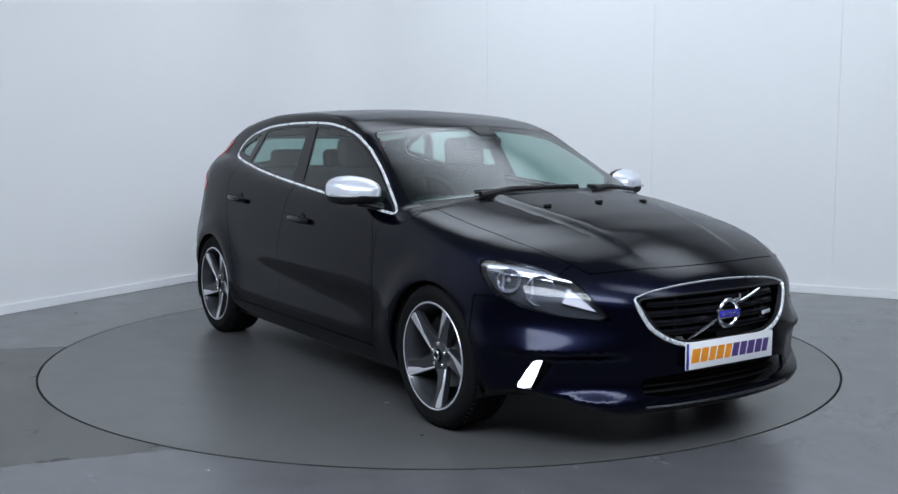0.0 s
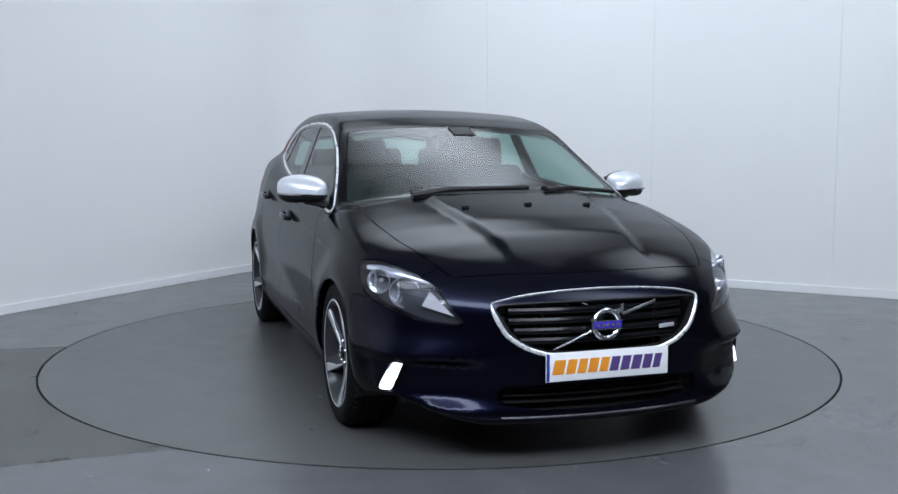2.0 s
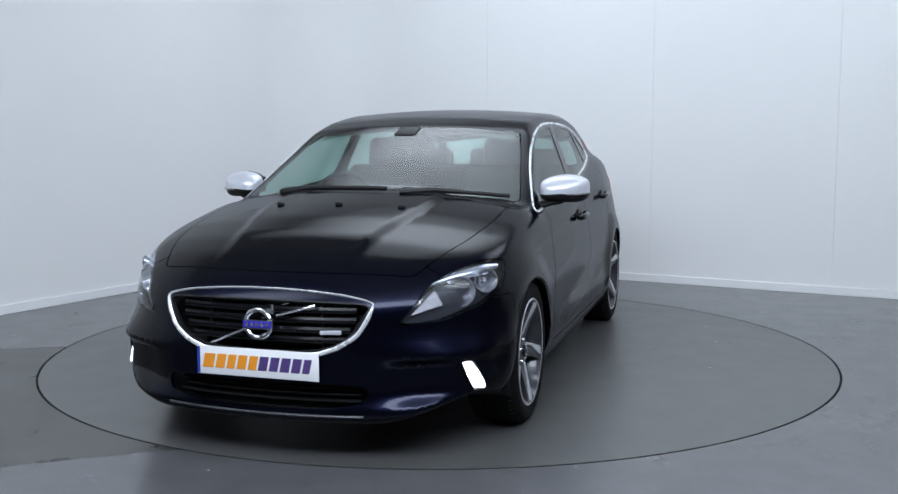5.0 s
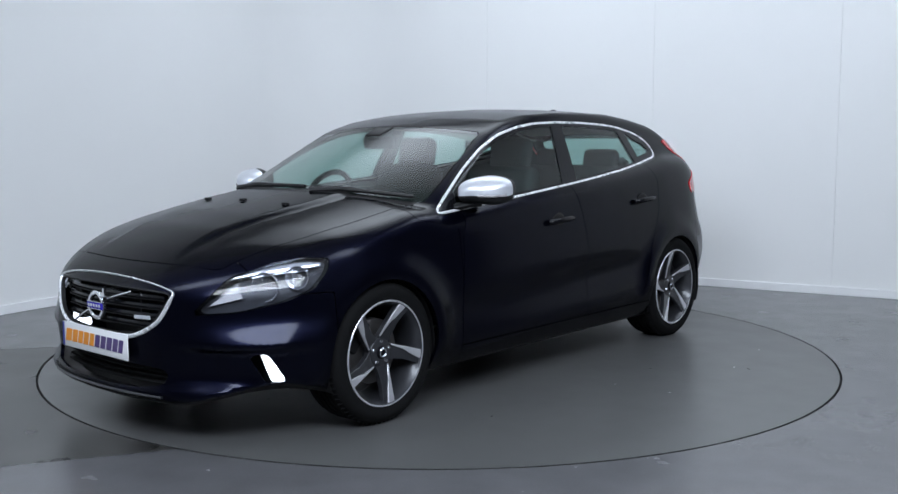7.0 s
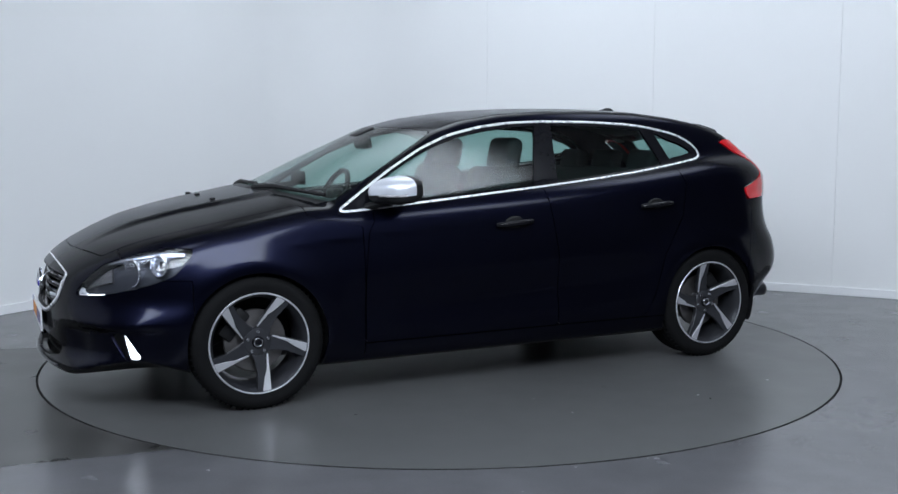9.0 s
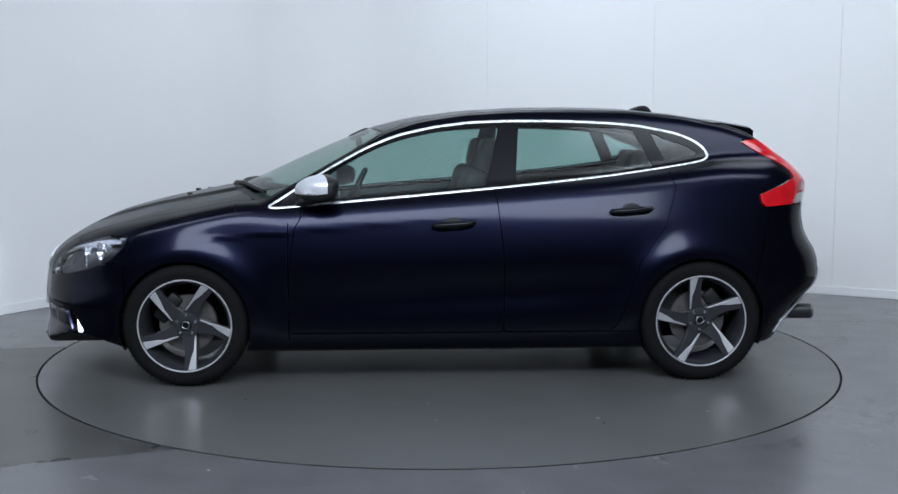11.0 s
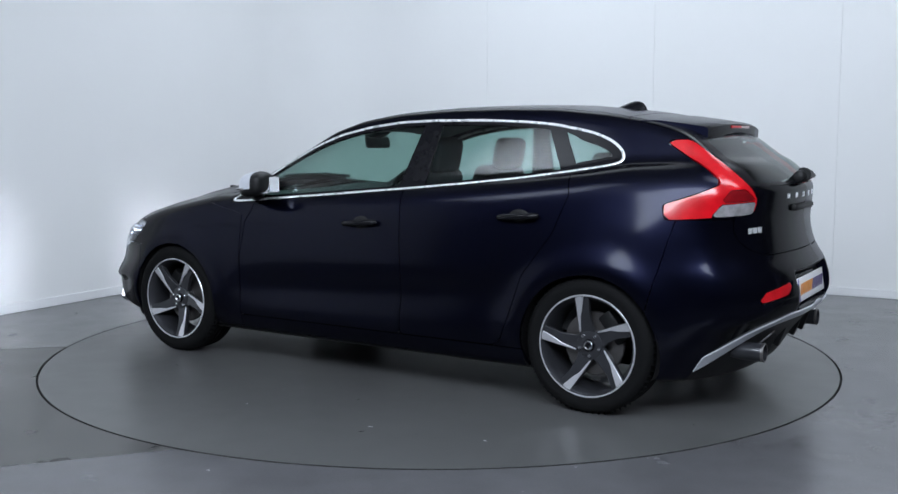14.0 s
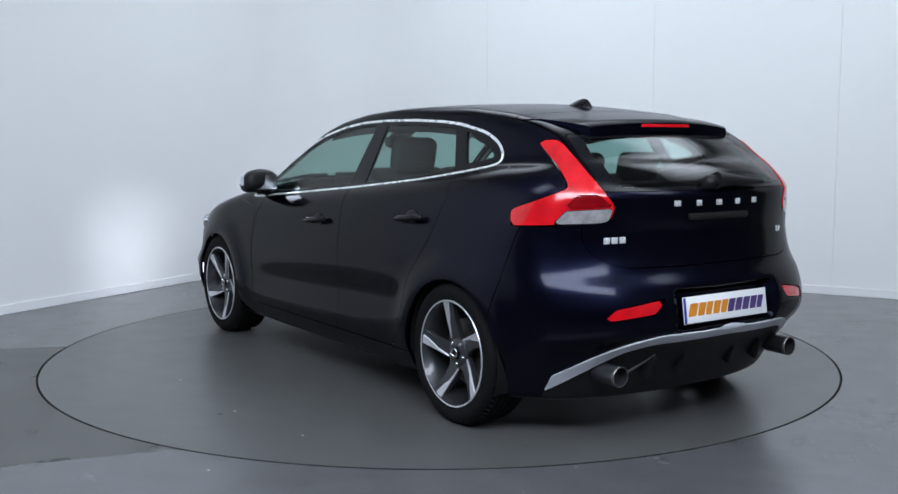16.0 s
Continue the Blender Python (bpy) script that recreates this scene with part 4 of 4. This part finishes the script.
            part("brake_caliper", box(0.075, 0.05, 0.16, m, 0.014), BLACK, wheel, "dark brake caliper")
        for ax in AXLES:                                  # dark liner of the wheel arch
            b = bmesh.new()
            rows = []
            for k in range(33):
                a = math.radians(-25 + 230 * k / 32)
                c, s = math.cos(a), math.sin(a)
                rows.append([b.verts.new((ax + 0.336 * c, side * y, max(0.19, HUB + 0.336 * s))) for y in (0.865, 0.55)] + [b.verts.new((ax, side * 0.54, HUB))])
            for r0, r1 in zip(rows, rows[1:]):
                b.faces.new((r0[0], r1[0], r1[1], r0[1]))
                b.faces.new((r0[1], r1[1], r1[2], r0[2]))
            bmesh.ops.remove_doubles(b, verts=b.verts[:], dist=1e-4)
            part("wheel_arch_liner", b, BLACK, car, "black wheel arch liner")


build_wheels()


# ---------------------------------------------------------------- grille, plates, badges
def curved_bar(z, half, x_back, height, thick, parent, mat, name, label=""):
    """A bar across the nose that follows its curve, set back by x_back."""
    b = bmesh.new()
    rings = []
    for k in range(25):
        y = half * (k / 12 - 1)
        x = float(NOSE(z)) - float(SWEEP(z)) * y * y - float(CORNER(z)) * y ** 4 - x_back
        rings.append([b.verts.new((x + dx, y, z + dz)) for dx, dz in ((0, -height / 2), (0.004, 0), (0, height / 2), (-thick, height / 2), (-thick, -height / 2))])
    for r0, r1 in zip(rings, rings[1:]):
        for i in range(5):
            b.faces.new((r0[i], r0[(i + 1) % 5], r1[(i + 1) % 5], r1[i]))
    b.faces.new(rings[0])
    b.faces.new(rings[-1][::-1])
    return part(name, b, mat, parent, label)


def letter_bars(parent, x, y0, z0, h, widths, mats, out, gap=0.010, lean=0.22):
    """Plain slanted bars in the place of a word, from y0 to the right as it is read."""
    y = y0
    for w, mat in zip(widths, mats):
        s = 1 if out > 0 else -1
        o = [(0, 0), (w, 0), (w + lean * h, h), (lean * h, h)]
        pts = [(s * (y + a), z0 + c) for a, c in o]
        b = bmesh.new()
        f0 = [b.verts.new((x + out * 0.0012, p, q)) for p, q in pts]
        f1 = [b.verts.new((x - out * 0.001, p, q)) for p, q in pts]
        b.faces.new(f0)
        b.faces.new(f1[::-1])
        for i in range(4):
            b.faces.new((f0[i], f1[i], f1[(i + 1) % 4], f0[(i + 1) % 4]))
        part("letter_bar", b, mat, parent)
        y += w + gap


ORANGE = plain("orange_print", (0.75, 0.27, 0.02), 0.4, vary=0.1)
VIOLET = plain("violet_print", (0.075, 0.045, 0.17), 0.4, vary=0.1)
BLUE = plain("blue_enamel", (0.04, 0.03, 0.42), 0.25, coat=0.5)
BLUE_BAND = plain("blue_band", (0.02, 0.04, 0.30), 0.35)
YELLOW = plain("yellow_print", (0.70, 0.55, 0.05), 0.4)


def build_front():
    me = sheet.mesh("grille_hole", 0, -0.085, 0)
    grille = add_mesh("grille", me, BLACK, car, "black slatted grille")
    for i, z in enumerate((0.604, 0.566, 0.528, 0.490)):
        half = 0.40 - 0.09 * (0.62 - z) / 0.17 - (0.06 if z < 0.49 else 0)
        half = min(half, 0.372)
        curved_bar(z, half, 0.040, 0.019, 0.035, grille, GLOSS_BLACK, "slat", "gloss black slat")
        curved_bar(z - 0.011, half, 0.038, 0.003, 0.006, grille, BLACK, "slat_edge")
    for y in (-0.24, 0.24):
        x = float(NOSE(0.55)) - 0.45 * y * y - 0.045
        part("grille_rib", box(0.03, 0.010, 0.17, Matrix.Translation((x - 0.01, y, 0.54))), BLACK, grille)
    me = sheet.mesh("intake_hole", 0, -0.09, 0)
    intake = add_mesh("lower_intake", me, BLACK, car, "black lower air intake")
    for z in (0.30, 0.275, 0.25):
        curved_bar(z, 0.39, 0.045, 0.009, 0.03, intake, RUBBER, "slat")
    curved_bar(0.205, 0.42, -0.006, 0.010, 0.05, car, DARK_ALLOY, "front_lip", "dark lower lip")
    # round emblem: ring with an arrow, blue bar, and the diagonal bar
    x = 2.197
    emblem = part("emblem", lathe([(0.045, -0.006), (0.045, 0.006), (0.049, 0.010), (0.059, 0.010), (0.063, 0.006), (0.063, -0.006)], 48, Matrix.Translation((x, 0, 0.548)) @ pose(0, 0, 0, 0, 0, -90), closed=True), CHROME, car, "round bright emblem with a blue bar")
    part("emblem_bar", box(0.010, 0.118, 0.026, Matrix.Translation((x + 0.010, 0, 0.548)), 0.002), BLUE, emblem, "blue emblem bar")
    for dz in (-0.0155, 0.0155):
        part("emblem_edge", box(0.011, 0.120, 0.004, Matrix.Translation((x + 0.010, 0, 0.548 + dz)), 0.001), CHROME, emblem)
    for k in range(5):
        part("letter_bar", box(0.002, 0.012, 0.013, Matrix.Translation((x + 0.0158, -0.042 + 0.021 * k, 0.548))), CHROME, emblem)
    b = prism([(-0.004, -0.028), (0.030, -0.028), (0.030, 0.008), (0.020, 0.008), (0.020, -0.010), (-0.004, -0.010)], 0.012, Matrix.Translation((x - 0.004, 0.038, 0.618)) @ pose(0, 0, 0, 90, 0, 90))
    part("emblem_arrow", b, CHROME, emblem)
    for y0, z0, y1, z1 in ((-0.215, 0.458, -0.062, 0.525), (0.072, 0.583, 0.225, 0.625)):
        pts = []
        for k in range(9):
            y, z = y0 + (y1 - y0) * k / 8, z0 + (z1 - z0) * k / 8
            pts.append((float(NOSE(z)) - 0.29 * y * y - 0.010, y, z))
        part("diagonal_bar", tube(pts, 0.0055, 8), CHROME, emblem, "bright diagonal grille bar")
    part("grille_badge", box(0.006, 0.082, 0.016, Matrix.Translation((2.160, 0.285, 0.522)) @ pose(0, 0, 0, 0, 0, 17), 0.002), SATIN, grille, "small silver badge")
    # plate
    plate = part("number_plate", box(0.006, 0.52, 0.111, Matrix.Translation((2.216, 0, 0.3975)), 0.0025), PLATE, car, "white front plate with slanted orange and violet bars")
    part("plate_band", box(0.002, 0.012, 0.105, Matrix.Translation((2.2195, -0.252, 0.3975))), BLUE_BAND, plate, "blue edge band")
    letter_bars(plate, 2.2198, -0.235, 0.370, 0.055, [0.046, 0.038, 0.034, 0.038, 0.034] + [0.036, 0.036, 0.038, 0.036, 0.030], [ORANGE] * 5 + [VIOLET] * 5, 1)
    # washer jets
    for (jx, jy) in ((1.405, 0.0), (1.394, 0.298), (1.394, -0.298)):
        q, n = onto(np.array([[jx, jy, 0.94]]), 4)
        part("washer_jet", box(0.026, 0.030, 0.014, Matrix.Translation(Vector(q[0]) + Vector((0, 0, 0.004))), 0.004), BLACK, car, "black washer jet")


build_front()


def build_rear():
    # roof spoiler
    b = bmesh.new()
    rows = []
    for k in range(33):
        f = k / 16 - 1
        e = abs(f)
        tip, yt = -1.748 + 0.025 * e ** 3, 0.43 * f
        at = lambda x, y: float(roof_at(np.array(x), np.array(abs(y))))
        row = []
        for t in (0.0, 0.25, 0.5, 0.75, 0.94, 1.0):
            x, y = -1.44 + (tip + 1.44) * t, f * (0.565 + (0.43 - 0.565) * t ** 0.8)
            row.append((x, y, at(-1.44, y) - 0.004 - 0.038 * t - 0.008 * t * t - 0.008 * e ** 4 * t + 0.008 * (t > 0 and t < 1)))
        z = row[-1][2]
        row += [(tip + 0.004, yt, z - 0.040 - 0.012 * e), (tip + 0.03, yt * 0.99, z - 0.056 - 0.014 * e), (-1.66, 0.46 * f, z - 0.060), (-1.58, 0.50 * f, z - 0.04)]
        rows.append([b.verts.new(p) for p in row])
    for r0, r1 in zip(rows, rows[1:]):
        for i in range(9):
            b.faces.new((r0[i], r0[i + 1], r1[i + 1], r1[i]))
    b.faces.new(rows[0])
    b.faces.new(rows[-1][::-1])
    spoiler = part("roof_spoiler", b, PAINT, car, smooth=0.9)
    zs = float(roof_at(np.array(-1.44), np.array(0.0))) - 0.052
    part("brake_light", box(0.010, 0.30, 0.014, Matrix.Translation((-1.746, 0, zs - 0.012)), 0.003), RED_LENS, spoiler, "red high brake light")
    # fin aerial
    b = bmesh.new()
    bmesh.ops.create_uvsphere(b, u_segments=24, v_segments=14, radius=1)
    for v in b.verts:
        x, y, z = v.co
        v.co = Vector((x * 0.098 * (1 - 0.35 * max(z, 0)) - 0.040 * max(z, 0) ** 1.2, y * 0.042 * (1 - 0.5 * max(z, 0)), max(z, -0.15) * 0.054))
    bmesh.ops.translate(b, vec=(-1.165, 0.0, 1.398), verts=b.verts[:])
    part("roof_aerial", b, GLOSS_BLACK, car, "dark fin aerial")
    # wiper
    part("rear_wiper_hub", box(0.06, 0.10, 0.055, Matrix.Translation((-2.050, 0.03, 1.075)) @ pose(0, 0, 0, 0, 38, 0), 0.02, 3), BLACK, car, "black rear wiper housing")
    part("rear_wiper", tube([(-2.065, 0.03, 1.085), (-2.065, -0.10, 1.082), (-2.045, -0.30, 1.070)], [0.036, 0.022, 0.007], 12), BLACK, car, "black rear wiper arm")
    # handle recess, letters as bars
    part("tailgate_handle", box(0.03, 0.36, 0.030, Matrix.Translation((-2.058, 0, 0.935)), 0.010), BLACK, car, "black grip strip of the tailgate")
    for k in range(5):
        y = 0.24 - 0.12 * k
        q, n = onto(np.array([[-2.06, y, 0.992]]), 4)
        part("badge_letter", box(0.006, 0.034 if k % 2 == 0 else 0.030, 0.024, Matrix.Translation(q[0]) @ pose(0, 0, 0, 0, 0, math.degrees(math.atan2(n[0][1], n[0][0]))), 0.002), TRIM, car, "bright tailgate letter block")
    for y0, w in ((0.565, 0.028), (0.528, 0.028), (0.491, 0.028), (-0.48, 0.022), (-0.51, 0.022)):
        q, n = onto(np.array([[-2.0, y0, 0.852]]), 4)
        part("model_badge", box(0.005, w, 0.026, Matrix.Translation(q[0]) @ pose(0, 0, 0, 0, 0, math.degrees(math.atan2(n[0][1], n[0][0]))), 0.002), TRIM, car, "bright badge block")
    plate = part("number_plate", box(0.006, 0.52, 0.111, Matrix.Translation((-2.112, 0, 0.557)) @ pose(0, 0, 0, 0, 8, 0), 0.0025), PLATE, car, "white rear plate with slanted orange and violet bars")
    part("plate_band", box(0.002, 0.012, 0.105, Matrix.Translation((-2.1158, 0.252, 0.557)) @ pose(0, 0, 0, 0, 8, 0)), BLUE_BAND, plate, "blue edge band")
    part("plate_line", box(0.002, 0.26, 0.005, Matrix.Translation((-2.1085, -0.09, 0.508)) @ pose(0, 0, 0, 0, 8, 0)), YELLOW, plate, "thin yellow line")
    letter_bars(plate, -2.1175, -0.235, 0.530, 0.055, [0.046, 0.038, 0.034, 0.038, 0.034] + [0.036, 0.036, 0.038, 0.036, 0.030], [ORANGE] * 5 + [VIOLET] * 5, -1)
    for side in (1, -1):
        m = Matrix.Translation((-1.950, side * 0.534, 0.306)) @ pose(0, 0, 0, 0, 0, 90)
        pipe = part("exhaust_tip", lathe([(0.034, -0.06), (0.040, -0.03), (0.042, 0.080), (0.041, 0.090), (0.0375, 0.090), (0.036, 0.02)], 32, m), DARK_ALLOY, car, "round dark steel exhaust tip")
        part("exhaust_lip", lathe([(0.0425, 0.078), (0.0430, 0.088), (0.0405, 0.0915), (0.0375, 0.0905)], 32, m), DISC_STEEL, pipe, "steel lip")
        # shallow black disc closes the pipe
        part("exhaust_bore", lathe([(0.0365, 0.055), (0.0001, 0.050)], 32, m), GAP, pipe, "black disc closing the bore")
        for y in (0.16, 0.34):
            part("diffuser_fin", box(0.08, 0.016, 0.10, Matrix.Translation((-1.985, side * y, 0.325)) @ pose(0, 0, 0, 0, -20, side * 8), 0.006), BLACK, car, "black diffuser fin")
        q, n = onto(np.array([(-2.0, side * y, z) for y, z in ((0.325, 0.400), (0.350, 0.350), (0.385, 0.300), (0.42, 0.262))]), 5)
        part("diffuser_rib", sweep(q, n, [0.007, 0.010, 0.014, 0.020], 0.006), DISC_STEEL, car, "dull silver rib beside the exhaust")
    part("silencer", box(0.28, 0.52, 0.10, Matrix.Translation((-1.72, 0, 0.235)), 0.04, 3), BLACK, car, "dark silencer box")


build_rear()


def build_mirrors():
    for side in (1, -1):
        root = tagged(new("door_mirror"), "silver-capped door mirror")
        root.parent = car
        for name, mat, label in (("mirror_cap", SATIN, "satin silver cap"), ("mirror_rim", BLACK, "black rim behind the cap"), ("mirror_base", BLACK, "black lower housing")):
            b = bmesh.new()
            bmesh.ops.create_uvsphere(b, u_segments=40, v_segments=28, radius=1)
            for v in b.verts:                             # squared, tapering forward
                d = v.co
                e = 0.62
                g = lambda t: math.copysign(abs(t) ** e, t)
                v.co = Vector((g(d.x), g(d.y), g(d.z)))
            bmesh.ops.bisect_plane(b, geom=b.verts[:] + b.edges[:] + b.faces[:], plane_co=(0, 0, -0.25), plane_no=(0, 0, 1 if name == "mirror_base" else -1), clear_outer=True)
            if name != "mirror_base":
                bmesh.ops.bisect_plane(b, geom=b.verts[:] + b.edges[:] + b.faces[:], plane_co=(-0.30, 0, 0), plane_no=(1 if name == "mirror_rim" else -1, 0, 0), clear_outer=True)
            for v in b.verts:
                x, y, z = v.co
                f = 1 - 0.30 * max(0, x) ** 2
                inner = 1 - 0.10 * max(0, -y)
                v.co = Vector((0.650 + x * 0.098 - 0.035 * y, side * (0.895 + y * 0.118 * f), 1.003 + z * 0.066 * f * inner - 0.012 * x + 0.008 * (1 - abs(y))))
            part(name, b, mat, root, label, smooth=0.8)
        b = tube([(0.735, side * 0.775, 0.925), (0.70, side * 0.83, 0.940), (0.665, side * 0.88, 0.950)], [0.045, 0.032, 0.035], 14, flat=0.5)
        part("mirror_arm", b, BLACK, root, "black mirror arm")
        b = box(0.004, 0.155, 0.085, Matrix.Translation((0.556, side * 0.897, 1.006)) @ pose(0, 0, 0, 0, 0, side * -6), 0.0)
        part("mirror_glass", b, CHROME, root, "mirror glass")
        part("indicator", tube([(0.74, side * 0.92, 0.985), (0.70, side * 0.985, 0.985), (0.635, side * 1.012, 0.987)], 0.006, 8), CLEAR_LENS, root, "slim clear indicator")


build_mirrors()


def build_wipers():
    for y0, y1, dx in ((-0.45, 0.12, 0.0), (0.20, 0.68, 0.0)):
        pts = []
        for k in range(9):
            y = y0 + (y1 - y0) * k / 8
            x = 1.125 - 0.42 * y * y - 0.0
            z = float(roof_at(np.array(x), np.array(abs(y)))) + 0.018
            pts.append((x, y, z))
        part("wiper_blade", tube(pts, [0.010] * 9, 8), BLACK, car, "black wiper blade")
        y = y0
        x = 1.17 - 0.42 * y * y
        a = (x, y, float(roof_at(np.array(1.16 - 0.42 * y * y), np.array(abs(y)))) + 0.02)
        part("wiper_arm", tube([a, tuple(0.5 * (p + q) + (0.012 if i == 2 else 0) for i, (p, q) in enumerate(zip(a, pts[5]))), pts[5]], [0.020, 0.014, 0.010], 8), BLACK, car, "black wiper arm")


build_wipers()


# ---------------------------------------------------------------- inside the car
def seat(x, y, name, label):
    root = tagged(new(name), label)
    root.parent = car
    part("cushion", box(0.52, 0.50, 0.16, Matrix.Translation((x + 0.12, y, 0.50)) @ pose(0, 0, 0, 0, -8, 0), 0.06, 4), SEAT, root)
    part("backrest", box(0.13, 0.48, 0.62, Matrix.Translation((x - 0.20, y, 0.80)) @ pose(0, 0, 0, 0, -18, 0), 0.055, 4), SEAT, root)
    part("headrest", box(0.10, 0.27, 0.19, Matrix.Translation((x - 0.345, y, 1.17)) @ pose(0, 0, 0, 0, -12, 0), 0.045, 4), SEAT, root)
    for dy in (-0.06, 0.06):
        part("headrest_post", tube([(x - 0.30, y + dy, 1.0), (x - 0.335, y + dy, 1.14)], 0.007, 8), CHROME, root)


def build_inside():
    seat(0.10, 0.37, "front_seat", "dark upholstered front seat with headrest")
    seat(0.10, -0.37, "front_seat", "dark upholstered front seat with headrest")
    root = tagged(new("rear_seat"), "dark rear bench with three headrests")
    root.parent = car
    part("cushion", box(0.50, 1.20, 0.16, Matrix.Translation((-0.70, 0, 0.52)), 0.06, 4), SEAT, root)
    part("backrest", box(0.14, 1.24, 0.58, Matrix.Translation((-1.06, 0, 0.80)) @ pose(0, 0, 0, 0, -22, 0), 0.05, 4), SEAT, root)
    for y in (-0.38, 0.0, 0.38):
        part("headrest", box(0.09, 0.25, 0.15, Matrix.Translation((-1.20, y, 1.115)) @ pose(0, 0, 0, 0, -12, 0), 0.04, 4), SEAT, root)
    # dashboard with binnacle, wheel on the right-hand side
    b = bmesh.new()
    rows = []
    for k in range(17):
        y = 0.70 * (k / 8 - 1)
        c = 0.30 * y * y
        hump = 0.035 * math.exp(-((y + 0.37) / 0.20) ** 2)
        rows.append([b.verts.new(p) for p in ((1.12 - c, y, 0.93), (0.95 - c, y, 0.945 + hump * 0.5), (0.76 - 0.3 * c, y, 0.94 + hump), (0.70, y, 0.90 + hump), (0.68, y, 0.78), (0.72, y, 0.60), (0.95, y, 0.45))])
    for r0, r1 in zip(rows, rows[1:]):
        for i in range(6):
            b.faces.new((r0[i], r0[i + 1], r1[i + 1], r1[i]))
    part("dashboard", b, DASH, car, "dark grey dashboard", smooth=0.7)
    m = Matrix.Translation((0.53, -0.37, 0.90)) @ pose(0, 0, 0, 0, 64, 0)
    ring = [m @ Vector((0.185 * math.cos(2 * math.pi * k / 40), 0.185 * math.sin(2 * math.pi * k / 40), 0)) for k in range(40)]
    sw = part("steering_wheel", tube(ring, 0.016, 10, closed=True), BLACK, car, "black steering wheel")
    part("wheel_boss", box(0.14, 0.17, 0.06, m, 0.03, 3), BLACK, sw)
    for a in (0, 90, 180):
        v = Vector((math.sin(math.radians(a)), math.cos(math.radians(a)), 0))
        part("wheel_spoke", tube([m @ (v * 0.05), m @ (v * 0.18)], 0.014, 8, flat=0.7), SATIN, sw)
    part("inner_mirror", box(0.03, 0.24, 0.07, Matrix.Translation((0.47, 0, 1.235)) @ pose(0, 0, 0, 0, 12, 0), 0.02, 3), BLACK, car, "dark inside mirror")
    part("sensor_pod", box(0.12, 0.13, 0.035, Matrix.Translation((0.47, 0, 1.285)) @ pose(0, 0, 0, 0, 24, 0), 0.014, 3), BLACK, car, "dark sensor pod at the windscreen")
    part("cabin_floor", box(2.5, 1.30, 0.04, Matrix.Translation((-0.35, 0, 0.30))), DASH, car)
    part("load_cover", box(0.72, 1.16, 0.02, Matrix.Translation((-1.55, 0, 0.985)), 0.008), DASH, car, "dark load cover")
    part("headlining", headlining(), DASHTOP, car, "pale headlining", smooth=0.7)
    for side in (1, -1):
        b = bmesh.new()
        rows = []
        for k in range(25):
            x = 0.95 - 2.4 * k / 24
            zb = float(BELT(np.array(x)))
            rows.append([b.verts.new((x, side * y, z)) for y, z in ((float(half_glass(np.array(x), np.array(zb))) - 0.03, zb - 0.006), (0.70, zb - 0.04), (0.71, 0.35))])
        for r0, r1 in zip(rows, rows[1:]):
            for i in range(2):
                b.faces.new((r0[i], r0[i + 1], r1[i + 1], r1[i]))
        part("inner_trim", b, DASH, car, "dark inner door trim")


def headlining():
    b = bmesh.new()
    rows = []
    for k in range(25):
        x = 0.36 - 2.05 * k / 24
        rows.append([b.verts.new((x, y, float(roof_at(np.array(x), np.array(abs(y)))) - 0.035)) for y in (-0.56, -0.4, -0.2, 0, 0.2, 0.4, 0.56)])
    for r0, r1 in zip(rows, rows[1:]):
        for i in range(6):
            b.faces.new((r0[i], r0[i + 1], r1[i + 1], r1[i]))
    return b


DASHTOP = plain("headlining_cloth", (0.30, 0.30, 0.29), 0.9, vary=0.08, scale=200)
build_inside()


def motions():
    cx, cy, r = RING
    walk(turntable, [(t, pose(cx, cy, 0, 0, 0, a)) for t, a in TURN])
    walk(car, [(t, pose(0, 0, 0, 0, 0, a) @ Matrix.Translation((0.003, -0.032, 0.0))) for t, a in TURN])


motions()
